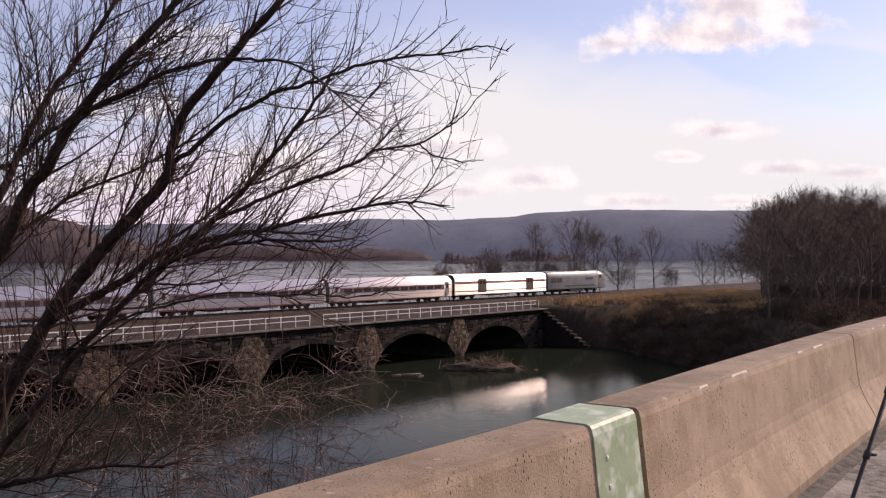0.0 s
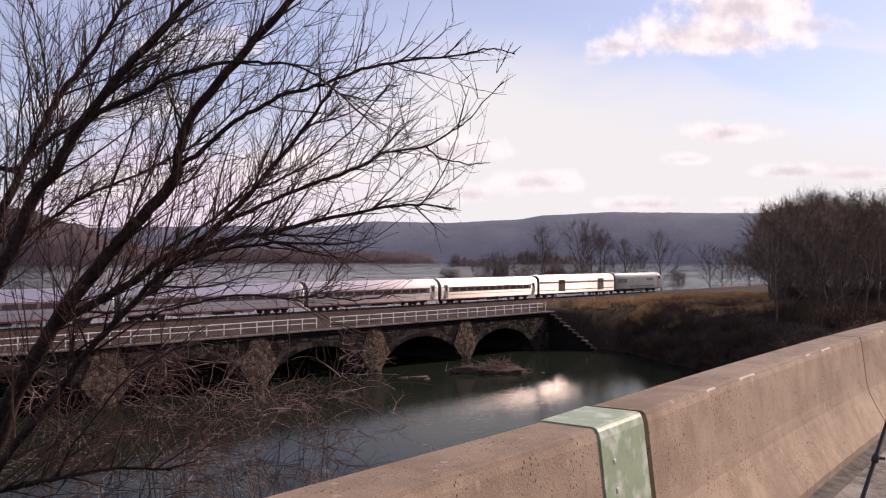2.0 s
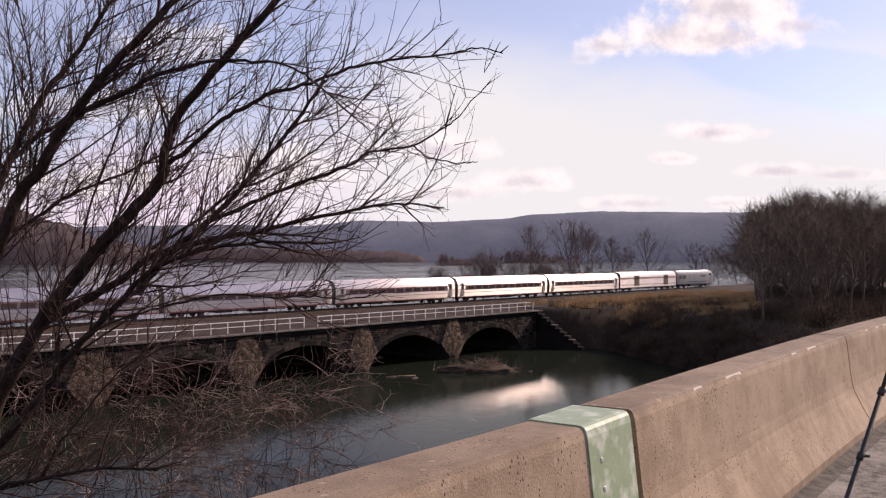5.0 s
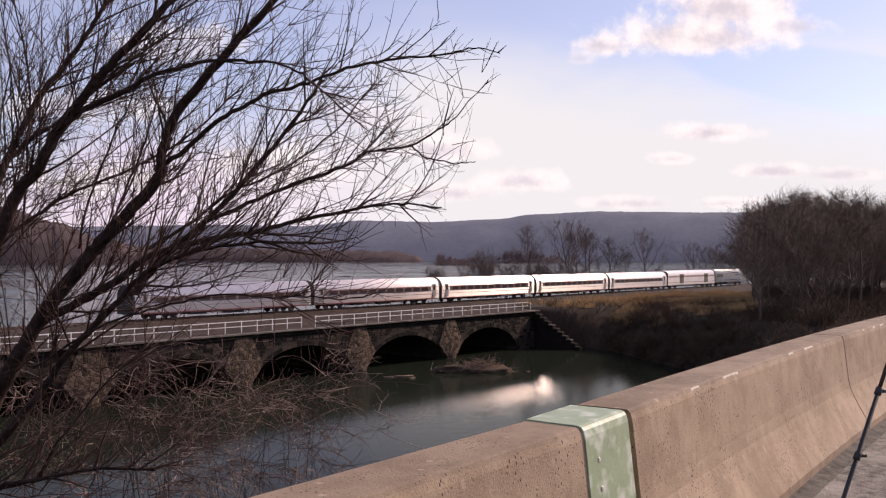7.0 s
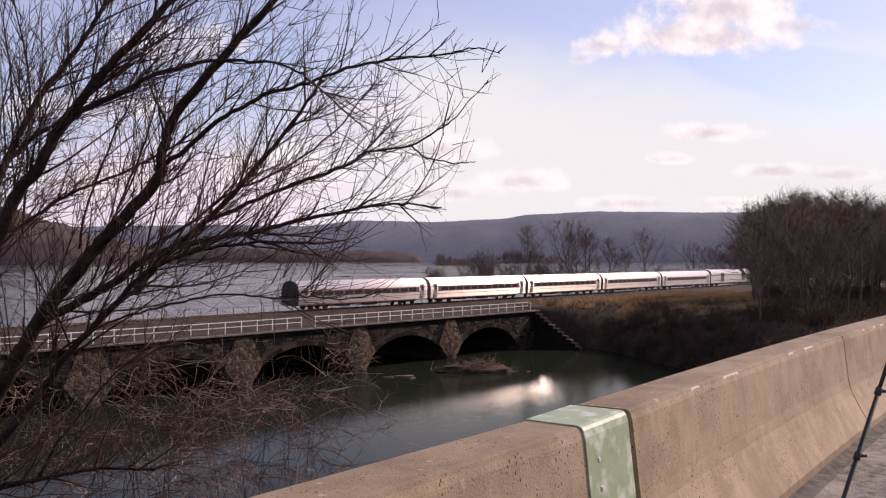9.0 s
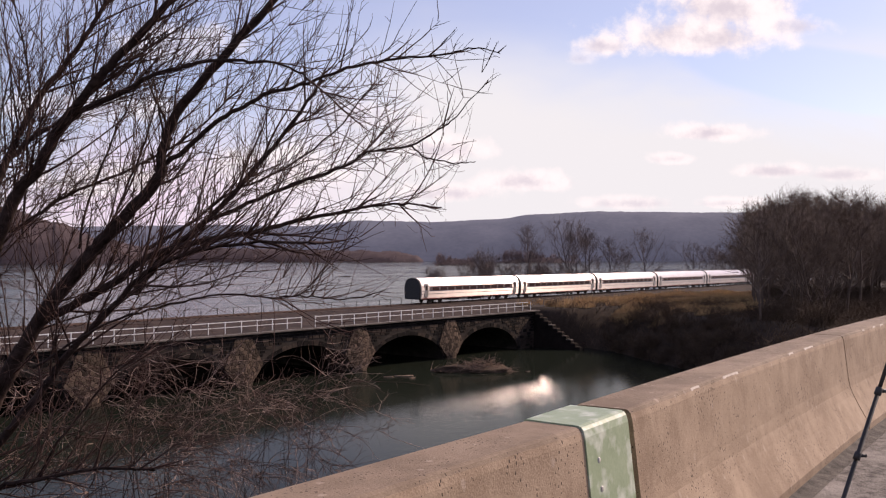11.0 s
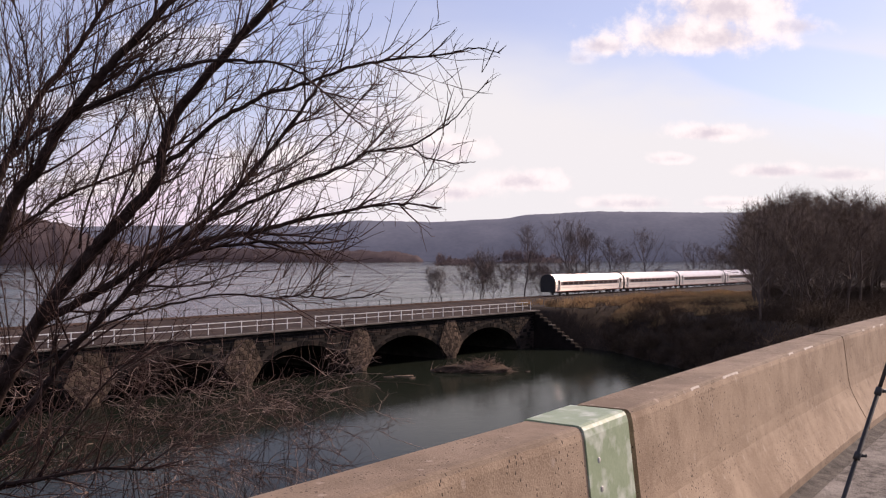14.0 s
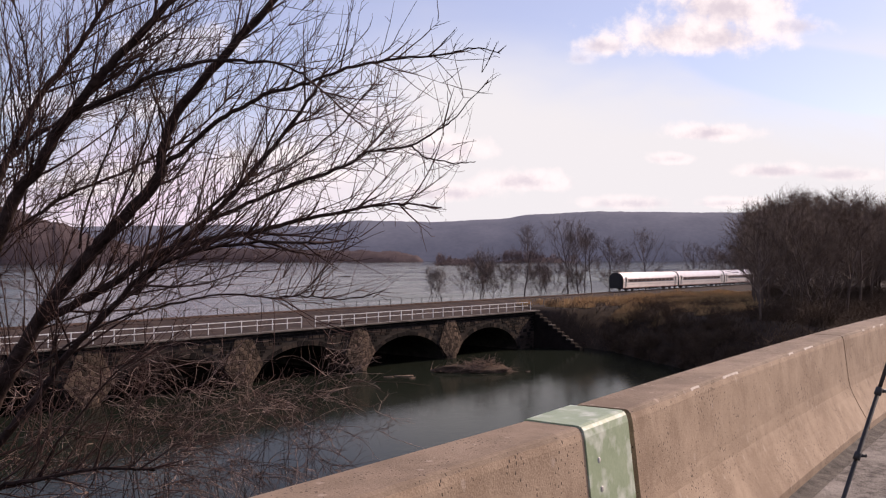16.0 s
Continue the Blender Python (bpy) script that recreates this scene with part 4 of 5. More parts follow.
def near_limbs():
    """Limbs of the tree beside the road, from its foot: right, forward, up."""
    return [
        stem(0.098, 0.030, (0.89, -0.1, 1.15), (1.27, -0.12, 2.0), (1.47, -0.15, 2.33), (1.7, -0.17, 2.72), (2.15, -0.19, 3.31), (2.38, -0.22, 3.56), (2.67, -0.24, 3.87), (3.0, -0.26, 4.24), (3.05, -0.28, 4.55), (3.23, -0.31, 4.95), (3.67, -0.33, 5.48), (4.02, -0.35, 5.85), (4.39, -0.38, 6.26), (4.92, -0.4, 6.78)),
        stem(0.078, 0.029, (0.88, -0.6, 2.35), (1.31, -0.67, 3.16), (1.59, -0.74, 3.67), (1.78, -0.81, 4.05), (2.02, -0.88, 4.3), (2.26, -0.95, 4.68), (2.49, -1.02, 4.92), (2.75, -1.09, 5.2), (3.06, -1.16, 5.49), (3.33, -1.23, 5.73), (3.65, -1.3, 6.03)),
        limb(0.030, 0.006, (2.19, -0.8, 4.7), (2.52, -0.87, 4.89), (2.89, -0.93, 5.03), (3.15, -1.0, 5.16), (3.51, -1.07, 5.25), (3.87, -1.13, 5.3), (4.16, -1.2, 5.27), (4.46, -1.27, 5.23), (4.74, -1.33, 5.08), (5.0, -1.4, 4.85)),
        stem(0.060, 0.020, (0.3, 0.3, 2.75), (0.69, 0.4, 3.7), (0.96, 0.5, 4.35), (1.18, 0.6, 4.94), (1.37, 0.7, 5.36), (1.68, 0.8, 5.83), (1.92, 0.9, 6.29), (2.16, 1.0, 6.76)),
        stem(0.035, 0.018, (0.39, 0.6, 4.03), (0.84, 0.74, 4.47), (1.12, 0.88, 4.81), (1.44, 1.02, 5.04), (1.79, 1.16, 5.3), (2.22, 1.3, 5.53)),
        limb(0.028, 0.005, (3.02, -0.25, 4.36), (3.39, -0.32, 4.61), (3.68, -0.39, 4.85), (4.0, -0.45, 4.99), (4.2, -0.52, 5.09), (4.63, -0.59, 5.19), (5.03, -0.66, 5.32), (5.42, -0.73, 5.38), (5.73, -0.8, 5.4), (6.02, -0.86, 5.41), (6.31, -0.93, 5.46), (6.56, -1.0, 5.39)),
        limb(0.043, 0.016, (2.67, 0.0, 3.02), (2.99, 0.05, 3.45), (3.27, 0.1, 3.69), (3.62, 0.15, 4.02), (3.97, 0.2, 4.45), (4.34, 0.25, 4.92), (4.65, 0.3, 5.4)),
        limb(0.025, 0.004, (3.38, 0.1, 3.79), (3.89, 0.02, 4.0), (4.39, -0.06, 4.2), (4.78, -0.13, 4.32), (5.04, -0.21, 4.41), (5.21, -0.29, 4.51), (5.65, -0.37, 4.57), (5.99, -0.44, 4.75), (6.14, -0.52, 4.86), (6.47, -0.6, 5.21)),
        limb(0.010, 0.004, (5.65, -0.5, 4.56), (5.84, -0.57, 4.43), (6.14, -0.63, 4.36), (6.33, -0.7, 4.37)),
        stem(0.060, 0.006, (1.01, -0.2, 1.59), (1.6, -0.15, 2.58), (2.06, -0.11, 2.9), (2.45, -0.06, 3.12), (2.82, -0.02, 3.41), (3.34, 0.03, 3.58), (3.88, 0.07, 3.68), (4.2, 0.12, 3.76), (4.77, 0.16, 3.89), (5.3, 0.21, 3.99), (5.62, 0.25, 4.0), (5.99, 0.3, 3.97)),
        stem(0.052, 0.010, (1.38, -1.0, 1.2), (1.74, -1.06, 1.61), (1.94, -1.12, 1.85), (2.25, -1.18, 2.2), (2.5, -1.24, 2.54), (2.91, -1.3, 2.94), (3.18, -1.36, 3.21), (3.45, -1.42, 3.37), (3.86, -1.48, 3.49), (4.34, -1.54, 3.55), (4.86, -1.6, 3.53)),
        limb(0.013, 0.004, (2.22, -1.4, 2.39), (2.84, -1.47, 2.76), (3.33, -1.55, 2.93), (3.67, -1.62, 3.01), (4.07, -1.7, 3.08), (4.48, -1.78, 3.06), (4.81, -1.85, 3.07), (5.16, -1.92, 3.04), (5.51, -2.0, 3.13)),
        stem(0.030, 0.009, (1.88, -2.2, 1.31), (2.35, -2.3, 1.52), (2.77, -2.4, 1.62), (3.29, -2.5, 1.72), (3.73, -2.6, 1.73)),
        limb(0.014, 0.005, (2.63, -2.2, 1.57), (2.8, -2.2, 1.87), (3.15, -2.2, 2.32), (3.39, -2.2, 2.54)),
        limb(0.014, 0.005, (1.31, 0.3, 3.64), (1.33, 0.35, 4.5), (1.32, 0.4, 5.48), (1.12, 0.45, 6.33), (0.99, 0.5, 6.73)),
        limb(0.016, 0.006, (1.9, 0.4, 3.51), (1.94, 0.47, 3.9), (2.22, 0.55, 4.79), (2.4, 0.63, 5.25), (2.56, 0.7, 6.01)),
        limb(0.016, 0.006, (2.15, 0.5, 3.51), (2.21, 0.6, 3.85), (2.48, 0.7, 4.61), (2.69, 0.8, 5.35), (2.96, 0.9, 6.19)),
        stem(0.027, 0.010, (0.34, 0.8, 3.25), (1.0, 0.96, 3.79), (1.47, 1.12, 4.17), (2.16, 1.28, 4.49), (2.88, 1.44, 4.96), (3.47, 1.6, 5.59)),
        limb(0.022, 0.007, (2.6, 0.6, 3.51), (3.02, 0.72, 3.78), (3.51, 0.84, 4.18), (4.09, 0.96, 4.46), (4.68, 1.08, 4.91), (5.15, 1.2, 5.52)),
    ]


def keep(store, pts, r0, r1, n=3):
    """Adds a twig, cut off where the crown ends."""
    out = []
    f = 23.7 * (pts[0].x + pts[0].z + pts[-1].y)
    end = 6.1 - 0.9 * (f - math.floor(f)) ** 2
    for p in pts:
        if p.x > min(end + 0.39 * (p.z - 3.93), end + 0.55 - 2.2 * (p.z - 5.5)):
            break
        out.append(p)
    if len(out) > 1:
        store.tube(out, r0, r1, n)


def spread(rng, store, p, way, length, radius):
    """A long shoot with side twigs and their own tips."""
    n = 9
    shoot, _ = wander(rng, p, way, length, n, 0.10, 0.03)
    keep(store, shoot, radius, 0.002, 4)
    for _ in range(int(length * 6.0)):
        j = rng.randrange(1, n + 1)
        w = side(rng, (shoot[j] - shoot[j - 1]).normalized(), rng.uniform(0.35, 0.95)) + Vector((0.03, 0, 0.12))
        ln = rng.uniform(0.18, 0.85)
        sub, _ = wander(rng, shoot[j], w, ln, 5, 0.13, 0.03)
        keep(store, sub, 0.0050, 0.0021)
        for _ in range(int(ln * 3.6)):
            j2 = rng.randrange(1, 6)
            tip, _ = wander(rng, sub[j2], side(rng, (sub[j2] - sub[j2 - 1]).normalized(), rng.uniform(0.4, 1.0)), rng.uniform(0.06, 0.28), 3, 0.2, 0.02)
            keep(store, tip, 0.0030, 0.0017)


def roadside_tree():
    rng = random.Random(5)
    e = empty("roadside_tree", pose(3.52, 10.76, 8.9, 0, 0, HEAD))
    fine = Twigs()
    for r0, r1, pts in near_limbs():
        line = smooth_line(pts, 5)
        for i in range(1, len(line) - 1):
            line[i] = line[i] + Vector((rng.gauss(0, 1), rng.gauss(0, 1), rng.gauss(0, 1))) * 0.006
        big = Twigs()
        big.tube(line, r0, r1, 8)
        big.ob("limb", BARK, e)
        total = sum((b - a).length for a, b in zip(line, line[1:]))
        thin = r0 < 0.032
        for _ in range(int(total / (0.165 if not thin else 0.17))):
            k = rng.uniform(0.14, 1.0)
            i = min(len(line) - 2, int(k * (len(line) - 1)))
            p = line[i].lerp(line[i + 1], rng.random())
            w = side(rng, (line[i + 1] - line[i]).normalized(), rng.uniform(0.35, 0.95))
            w = (w + Vector((0.05, 0, 0.22))).normalized()
            spread(rng, fine, p, w, rng.uniform(0.5, 2.0) * (0.55 if thin else 1.0) * (1.2 - 0.6 * k), min(0.014, r0 * 0.35) * rng.uniform(0.4, 1.0) + 0.002)
        for _ in range(int(total / 0.11)):
            i = rng.randrange(len(line) // 6, len(line) - 1)
            w = side(rng, (line[i + 1] - line[i]).normalized(), rng.uniform(0.6, 1.3)) + Vector((0, 0, 0.2))
            s, _ = wander(rng, line[i], w, rng.uniform(0.12, 0.6), 4, 0.22, 0.03)
            keep(fine, s, 0.0034, 0.0018)
    tagged(fine.ob("fine_twig_spray", TWIG, e), "fine reddish-brown twigs", kind="stuff")
    return tagged(e, "bare many-stemmed roadside tree with fine twigs", "tree")


def crowned_tree(name, seed, height, spread, material, fork=0.4, limbs=9, fine_r=0.016, thick=1.0, stems=1, dense=1.0):
    """A leafless tree whose trunk forks into rising limbs that carry a rounded crown of twigs."""
    rng = random.Random(seed)
    e = empty(name)
    wood, fine = Twigs(), Twigs()
    for s in range(stems):
        lean = Vector((rng.uniform(-1, 1), rng.uniform(-1, 1), 0)) * (0.10 if stems == 1 else 0.5)
        foot = Vector((rng.uniform(-0.4, 0.4) * (stems - 1), rng.uniform(-0.4, 0.4) * (stems - 1), -0.4))
        r0 = 0.0145 * height * thick / stems ** 0.5
        trunk, d = wander(rng, foot, Vector((0, 0, 1)) + lean, height * 0.93 * rng.uniform(0.85, 1.0), 14, 0.09, 0.03)
        wood.tube(trunk, r0, 0.02, 7)
        for k in range(limbs):
            f = fork + (0.97 - fork) * (k + rng.random()) / limbs
            i = min(13, int(f * 14))
            p = trunk[i].lerp(trunk[i + 1], f * 14 - i)
            # the crown's outline: widest at a third of its height, closing to a dome
            u = (f - fork) / (1 - fork)
            ln = spread * (0.55 + 0.45 * math.sin(math.pi * min(1.0, u * 0.8 + 0.25))) * rng.uniform(0.7, 1.1) * (1 - 0.45 * u)
            w = side(rng, Vector((0, 0, 1)), rng.uniform(0.65, 1.2) * (1 - 0.35 * u))
            bough, _ = wander(rng, p, w, ln, 8, 0.15, 0.06)
            rb = r0 * (0.5 - 0.3 * u)
            wood.tube(bough, rb, 0.015, 5)
            for _ in range(int(9 * dense)):
                j = rng.randrange(2, 9)
                w2 = side(rng, (bough[j] - bough[j - 1]).normalized(), rng.uniform(0.4, 1.0))
                b2, _ = wander(rng, bough[j], w2 + Vector((0, 0, 0.12)), ln * rng.uniform(0.25, 0.6), 5, 0.2, 0.05)
                fine.tube(b2, fine_r * 1.7, fine_r * 0.8, 3)
                for _ in range(int(7 * dense)):
                    j2 = rng.randrange(1, 6)
                    w3 = side(rng, (b2[j2] - b2[j2 - 1]).normalized(), rng.uniform(0.4, 1.1))
                    b3, _ = wander(rng, b2[j2], w3 + Vector((0, 0, 0.1)), rng.uniform(0.35, 1.5), 3, 0.2, 0.04)
                    fine.tube(b3, fine_r * 0.85, fine_r * 0.5, 3)
    wood.ob("trunk", material, e)
    fine.ob("crown", material, e)
    return e


def bush(name, seed, height, width, n, material, r=0.012, subs=7, droop=-0.05):
    rng = random.Random(seed)
    t = Twigs()
    for _ in range(n):
        a = rng.uniform(0, 2 * math.pi)
        out = rng.uniform(0.1, 1.0) * width / height
        p = Vector((rng.gauss(0, 0.16) * width, rng.gauss(0, 0.16) * width, -0.2))
        line, _ = wander(rng, p, Vector((math.cos(a) * out, math.sin(a) * out, 1)), height * rng.uniform(0.5, 1.1), 8, 0.14, droop * rng.random())
        t.tube(line, r, r * 0.35, 4)
        for _ in range(subs):
            j = rng.randrange(2, 9)
            w = side(rng, (line[j] - line[j - 1]).normalized(), rng.uniform(0.5, 1.2))
            s, _ = wander(rng, line[j], w, height * rng.uniform(0.08, 0.30), 5, 0.25, droop)
            t.tube(s, r * 0.5, r * 0.25, 3)
            for _ in range(2):
                s3, _ = wander(rng, s[rng.randrange(1, 5)], side(rng, w, 0.8), height * rng.uniform(0.04, 0.12), 3, 0.25, 0)
                t.tube(s3, r * 0.3, r * 0.2, 3)
    return t.ob(name, material)


roadside_tree()
rng = random.Random(11)
# tangled shrubs on the near bank, their stems arching over and hanging
def arching_shrub(seed, n, rise):
    rng = random.Random(seed)
    e = empty("bank_shrub")
    canes, twigs, dark = Twigs(), Twigs(), Twigs()
    for _ in range(n):
        p = Vector((rng.gauss(0, 0.6), rng.gauss(0, 0.6), -0.3))
        d = Vector((rng.uniform(-0.25, 0.4), rng.gauss(0, 0.25), 1.0))
        up_, d2 = wander(rng, p, d, rise * rng.uniform(0.6, 0.98), 8, 0.10, 0.0)
        over, _ = wander(rng, up_[-1], d2 + Vector((rng.uniform(-0.2, 0.7), rng.gauss(0, 0.3), -0.35)), rng.uniform(0.5, 1.5), 7, 0.24, -0.16)
        line = up_ + over[1:]
        r = rng.uniform(0.004, 0.010)
        canes.tube(line, r, 0.003, 5)
        for _ in range(17):
            store = twigs if rng.random() < 0.36 else dark
            j = min(15, int(15 * rng.random() ** 0.6) + 1)
            if j < 8:
                continue
            w = side(rng, (line[j] - line[j - 1]).normalized(), rng.uniform(0.6, 1.5)) + Vector((0.12, 0, -0.05))
            w.z *= 0.55
            s, _ = wander(rng, line[j], w, rng.uniform(0.3, 1.4), 7, 0.30, -0.04)
            store.tube(s, 0.0058, 0.0026, 4)
            for _ in range(3):
                j2 = rng.randrange(1, 6)
                s3, _ = wander(rng, s[j2], side(rng, (s[j2] - s[j2 - 1]).normalized(), rng.uniform(0.5, 1.2)), rng.uniform(0.12, 0.5), 4, 0.33, -0.03)
                store.tube(s3, 0.0036, 0.0020, 3)
    tagged(canes.ob("cane_growth", BARK, e), kind="stuff")
    tagged(dark.ob("dark_twig_tangle", TWIG, e), "dark reddish tangled twigs", kind="stuff")
    tagged(twigs.ob("twig_tangle", PALE_TWIG, e), "pale tangled twigs", kind="stuff")
    return tagged(e, "tangled leafless shrub with pale arching twigs", "shrub", "shrubs on the near bank")


for k, (r, f, n, top) in enumerate(((-6.6, 12.6, 3, 10.9), (-5.4, 12.8, 3, 10.8), (-4.2, 13.2, 3, 10.6), (-6.2, 14.4, 7, 11.1), (-5.2, 14.6, 9, 11.1), (-4.2, 14.8, 9, 11.0),
                                   (-3.2, 15.0, 6, 10.7), (-2.6, 15.4, 2, 10.2), (-5.8, 16.4, 10, 11.0), (-4.6, 16.8, 12, 10.9), (-3.5, 16.6, 9, 10.6))):
    x, y = 0.641 * r + 0.7676 * f, -0.7676 * r + 0.641 * f
    g = ground_z(x, y)
    s = arching_shrub(200 + k, n, top - g)
    s.matrix_world = pose(x, y, g, 0, 0, HEAD)

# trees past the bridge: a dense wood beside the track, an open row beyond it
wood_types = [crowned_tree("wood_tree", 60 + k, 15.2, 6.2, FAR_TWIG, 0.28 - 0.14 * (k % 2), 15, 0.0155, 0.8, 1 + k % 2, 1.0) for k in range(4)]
for t in wood_types:
    tagged(t, "bare brown deciduous tree in a dense wood", "tree", "trees of the wood")
placed = []
tries = 0
while len(placed) < 66 and tries < 3000:
    tries += 1
    x, y = rng.uniform(104, 190), rng.uniform(32, 61)
    dd = 0.7676 * x + 0.641 * y
    ac = (0.641 * x - 0.7676 * y) / dd
    if not 0.347 < ac < 0.66 or y > 80 or x - shore_x(y) < 4:
        continue
    if any((x - a) ** 2 + (y - b) ** 2 < 12 for a, b in placed):
        continue
    placed.append((x, y))
for k, (x, y) in enumerate(placed):
    dd = 0.7676 * x + 0.641 * y
    ac = (0.641 * x - 0.7676 * y) / dd
    top = EYE_Z + dd * (0.069 + 0.014 * step(0.352, 0.40, ac)) * rng.uniform(0.70, 1.06)
    g = ground_z(x, y)
    sc = max(0.45, min(1.7, (top - g) / 15.2))
    m = pose(x, y, g, 0, 0, rng.uniform(0, 360))
    if k < 4:
        o = wood_types[k]
        o.matrix_basis = m
    else:
        o = copy_thing(wood_types[k % 4], m)
    o.scale = (sc, sc, sc)
row_types = [crowned_tree("shore_tree", 80, 12.4, 5.6, HAZED_SHORE_TWIG, 0.30, 14, 0.0095, 0.7, 1, 1.0), crowned_tree("shore_tree", 81, 12.4, 4.6, HAZED_SHORE_TWIG, 0.36, 11, 0.0095, 0.65),
             crowned_tree("shore_tree", 85, 12.4, 8.2, HAZED_SHORE_TWIG, 0.22, 15, 0.010, 0.85, 1, 1.0)]
multi = [crowned_tree("shore_thicket", 90 + k, 6.0, 3.2, HAZED_SHORE_TWIG, 0.2, 7, 0.011, 0.8, 5, 0.75) for k in range(2)]
# across, top over the eye level per metre, kind
row = [(0.092, 0.044, 0), (0.141, 0.052, 0), (0.154, 0.041, 1), (0.168, 0.031, 1), (0.185, 0.030, 0), (0.205, 0.014, 1), (0.229, 0.031, 2), (0.284, 0.017, 2),
       (0.309, 0.018, 1), (0.160, 0.036, 1), (0.296, 0.012, 2), (0.330, 0.022, 0)]
used = set()
for k, (a, h, kind) in enumerate(row):
    y = 98.5 + 2.5 * (k % 3)
    dd = y / (0.641 - 0.7676 * a)
    x = dd * (0.7676 + 0.641 * a)
    g = max(0.2, ground_z(x, y))
    m = pose(x, y, g, 0, 0, rng.uniform(0, 360))
    src = row_types[kind]
    if kind in used:
        o = copy_thing(src, m)
    else:
        o, _ = src, used.add(kind)
        o.matrix_basis = m
    sc = (EYE_Z + h * dd - g) / 12.4
    o.scale = (sc, sc, sc)
    tagged(o, "bare slender tree on the river shore", "tree", "trees along the river shore")
used = set()
for k, (a, h) in enumerate([(-0.006, -0.010), (0.034, -0.006), (0.050, 0.007), (0.066, -0.006), (0.108, -0.005), (0.128, -0.007), (0.150, -0.012), (0.190, -0.014), (0.247, -0.013), (0.320, 0.006), (0.338, 0.012)]):
    y = 96.0 + 1.6 * (k % 3)
    dd = y / (0.641 - 0.7676 * a)
    x = dd * (0.7676 + 0.641 * a)
    g = max(0.2, ground_z(x, y))
    m = pose(x, y, g, 0, 0, rng.uniform(0, 360))
    src = multi[k % 2]
    if k % 2 in used:
        o = copy_thing(src, m)
    else:
        o, _ = src, used.add(k % 2)
        o.matrix_basis = m
    sc = (EYE_Z + h * dd - g) / 5.6
    o.scale = (sc, sc, sc)
    tagged(o, "bare many-stemmed thicket on the river shore", "thicket", "thickets along the river shore")

# brush and dry grass on the creek's far bank
brush_mesh = [bush("bank_brush", 120 + k, 2.4, 2.6, 46, BRUSH, 0.022, 8, -0.03) for k in range(3)]
n = 0
tries = 0
while n < 300 and tries < 30000:
    tries += 1
    x, y = rng.uniform(80, 185), rng.uniform(30, 80)
    q = x - shore_x(y)
    g = ground_z(x, y)
    ac = (0.641 * x - 0.7676 * y) / (0.7676 * x + 0.641 * y)
    in_wood = ac > 0.362
    if q < 0.5 or g < -0.5 or (x < 111.6 and y > 64.5) or (not in_wood and (q > 26 or (y > 64 and rng.random() < 0.94) or (q > 9 and rng.random() < 0.92))) or ac > 0.62 or (in_wood and (y > 78 or rng.random() < 0.72)):
        continue
    o = brush_mesh[n] if n < 3 else new("bank_brush", brush_mesh[n % 3].data)
    sc = rng.uniform(0.6, 1.3) * (1.5 if in_wood else 1.0)
    o.location, o.rotation_euler, o.scale = (x, y, g), (0, 0, rng.uniform(0, 6.28)), (sc, sc, sc * rng.uniform(0.6, 0.9))
    tagged(o, "dark leafless brush on the creek bank", "brush", "brush on the creek bank")
    n += 1


def grass():
    rng = random.Random(3)
    vs, fs = [], []
    made = 0
    while made < 58000:
        x, y = rng.uniform(109.8, 180), rng.uniform(46, 82)
        g = ground_z(x, y)
        q = x - shore_x(y)
        clump = noise.noise(Vector((x * 0.12, y * 0.2, 9)))
        if g < 2.8 or clump < -0.12 or (y > 76 and rng.random() < 0.8) or q < 5:
            made += 0.2
            continue
        made += 1
        h, a, b = rng.uniform(0.35, 0.95) * (1 + clump), rng.uniform(0, 6.28), rng.uniform(0, 6.28)
        w = 0.06
        tip = Vector((x + 0.3 * h * math.cos(b), y + 0.3 * h * math.sin(b), g + h))
        o = len(vs)
        vs += [(x - w * math.cos(a), y - w * math.sin(a), g - 0.05), (x + w * math.cos(a), y + w * math.sin(a), g - 0.05), tip, (x + w * math.sin(a), y - w * math.cos(a), g - 0.05)]
        fs += [(o, o + 1, o + 2), (o + 1, o + 3, o + 2)]
    return tagged(mesh_ob("dry_grass", vs, fs, GRASS), "golden dry winter grass on the bank", "grass", kind="stuff")


def litter():
    """Dead stalks and low scrub over the creek's bank."""
    rng = random.Random(4)
    t = Twigs()
    made = 0
    while made < 9000:
        x, y = rng.uniform(70, 150), rng.uniform(20, 72)
        q = x - shore_x(y)
        if q < -1 or q > 40 or (x < 111.4 and y > 64):
            continue
        g = ground_z(x, y)
        if g < -0.6:
            continue
        made += 1
        a, h = rng.uniform(0, 6.28), rng.uniform(0.3, 1.2)
        p = Vector((x, y, g - 0.05))
        t.tube([p, p + Vector((0.3 * h * math.cos(a), 0.3 * h * math.sin(a), h * 0.6)), p + Vector((0.8 * h * math.cos(a), 0.8 * h * math.sin(a), h * 0.9))], 0.035, 0.012, 3)
    return tagged(t.ob("bank_scrub", BRUSH), "dark dead stalks and scrub on the bank", "scrub", kind="stuff")


grass()
litter()

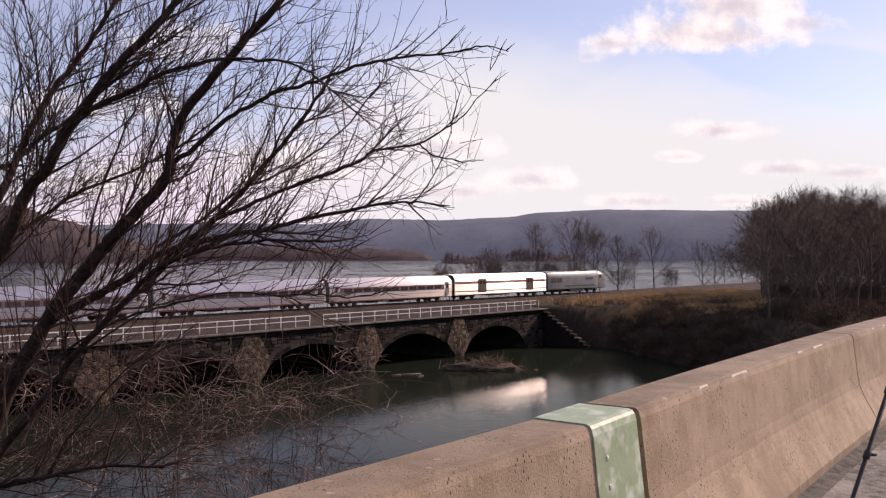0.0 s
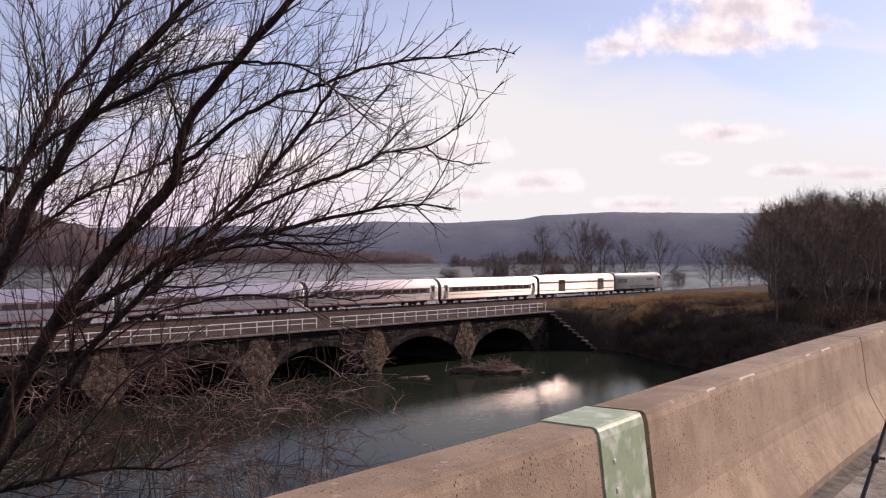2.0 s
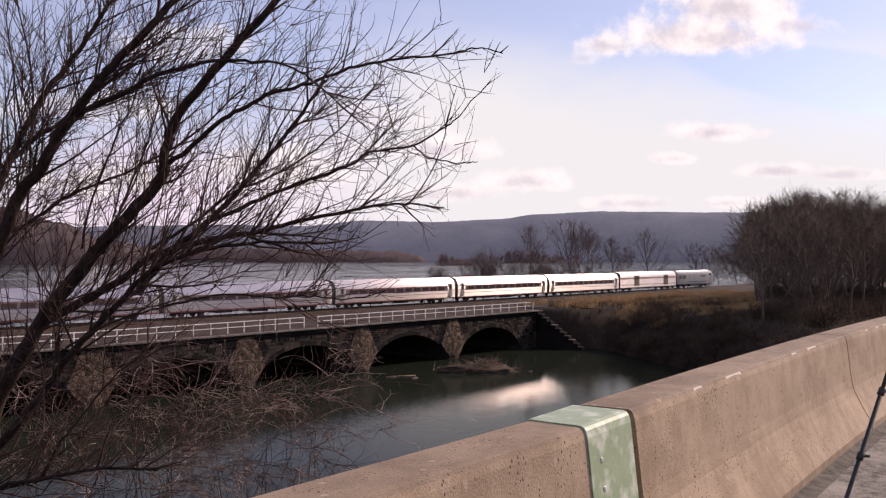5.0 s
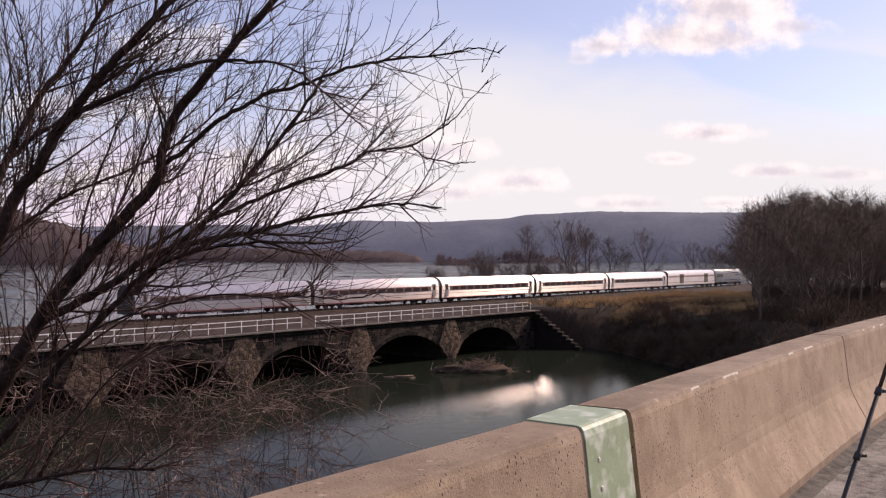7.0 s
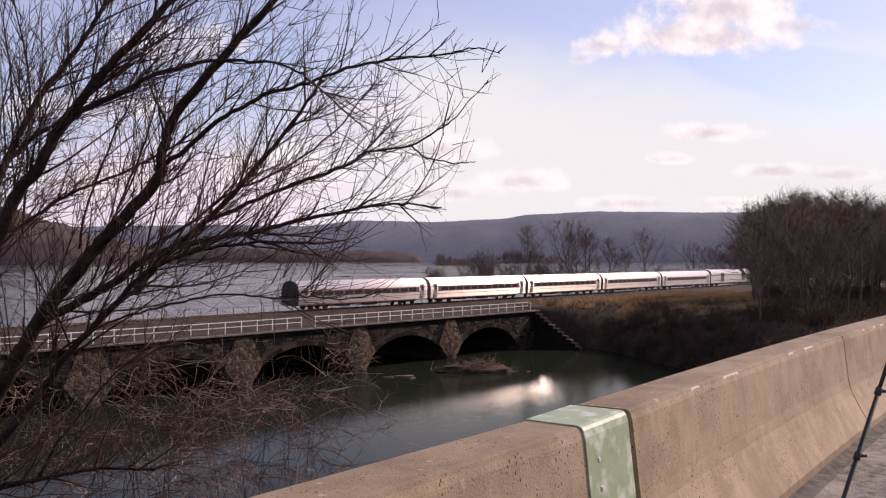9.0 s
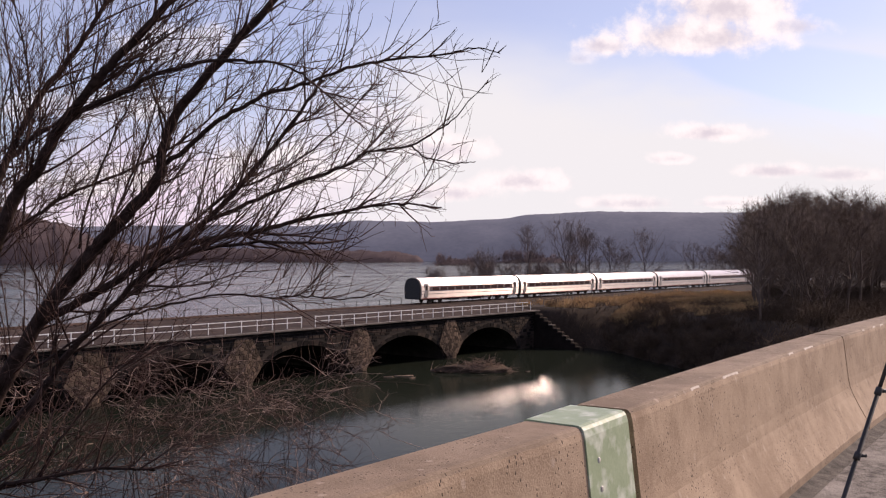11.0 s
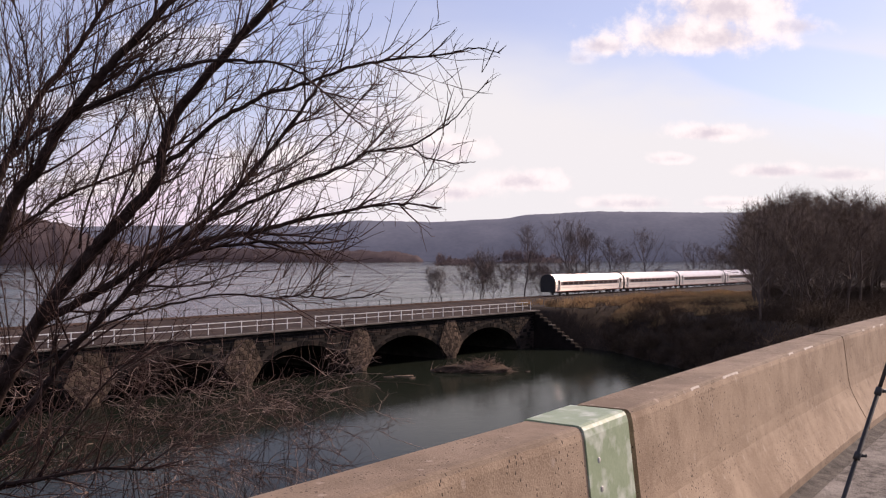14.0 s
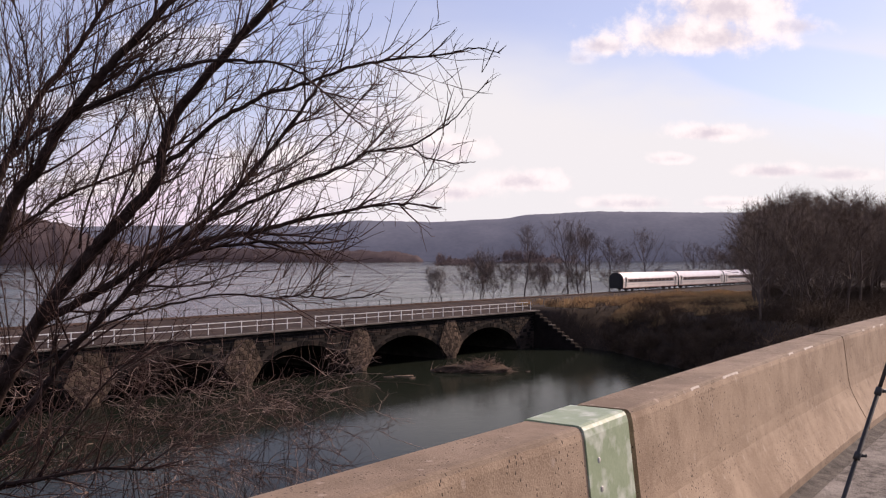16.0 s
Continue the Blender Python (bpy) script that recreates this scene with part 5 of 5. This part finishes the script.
# ---- driftwood caught before the pier ----
def driftwood():
    rng = random.Random(8)
    e = empty("driftwood_pile", pose(80.0, 62.4, WATER_Z, 0, 0, HEAD))
    heap = Twigs()
    for _ in range(420):
        u = rng.gauss(0, 1)
        p = Vector((0.5 + u * 1.8, rng.gauss(0, 1.0), rng.uniform(-0.1, 1.25) * math.exp(-(u - 0.4) ** 2 * 0.35)))
        a = rng.uniform(0, 6.28)
        l, _ = wander(rng, p, Vector((math.cos(a), math.sin(a), rng.uniform(-0.25, 0.7))), rng.uniform(0.4, 1.9), 4, 0.2, 0)
        heap.tube(l, rng.uniform(0.012, 0.05), 0.01, 4)
    tagged(heap.ob("driftwood_tangle", DRIFT, e), kind="stuff")
    bm = bmesh.new()
    bmesh.ops.create_icosphere(bm, subdivisions=4, radius=1)
    for v in bm.verts:
        d = v.co.normalized()
        v.co = Vector((d.x * 4.4, d.y * 1.8, max(-0.2, d.z * 0.75))) * (1 + 0.35 * noise.noise(d * 3.5))
    part("mat", bm, BRUSH, e, "dark matted debris", True)
    for x, y, z, dx, dy, dz, r in ((1.7, 0, 0.5, 0.25, -0.2, 1.5, 0.09), (2.3, 0.2, 0.4, -0.3, 0.3, 1.2, 0.07), (3.2, 0, 0.3, 0.5, 0, 1.0, 0.04), (-0.5, -0.8, 0.6, 1.3, -0.2, 0.35, 0.11), (-3.2, -0.6, 0.2, 2.4, -0.3, 0.6, 0.07)):
        t = Twigs()
        p = Vector((x, y, z))
        q, _ = wander(rng, p, Vector((dx, dy, dz)), Vector((dx, dy, dz)).length, 5, 0.1, 0)
        t.tube(q, r, r * 0.5, 7)
        t.ob("branch", DRIFT, e)
    return tagged(e, "tangled driftwood pile floating before the pier", "driftwood")


driftwood()
for x, y, ln, w, turn in ((70.0, 66.2, 1.1, 0.16, 20), (71.6, 65.4, 1.9, 0.34, 5), (71.0, 63.6, 0.9, 0.12, 40), (83.5, 57.2, 0.5, 0.2, 0)):
    bm = bmesh.new()
    bmesh.ops.create_cube(bm, size=1)
    bmesh.ops.subdivide_edges(bm, edges=bm.edges, cuts=3, use_grid_fill=True)
    for v in bm.verts:
        v.co = Vector((v.co.x * ln, v.co.y * w, v.co.z * 0.18)) * (1 + 0.3 * noise.noise(v.co * 3 + Vector((x, y, 0))))
    o = part("floating_log", bm, DRIFT, None, smooth=True)
    o.location, o.rotation_euler = (x, y, WATER_Z + 0.03), (0, 0, radians(turn - 40))
    tagged(o, "pale waterlogged wood floating on the creek", "log", "floating logs")


# ---- what moves: the train rolls off at a slowly rising speed ----
def motions():
    times = [0, 0.1, 0.25] + [0.5 * k for k in range(1, 32)] + [15.75, 15.9, 16.0]
    for off, car in cars:
        walk(car, [(t, pose(-24.6 + 10.45 * t + 0.075 * t * t + off, YT, ZT)) for t in times])


motions()
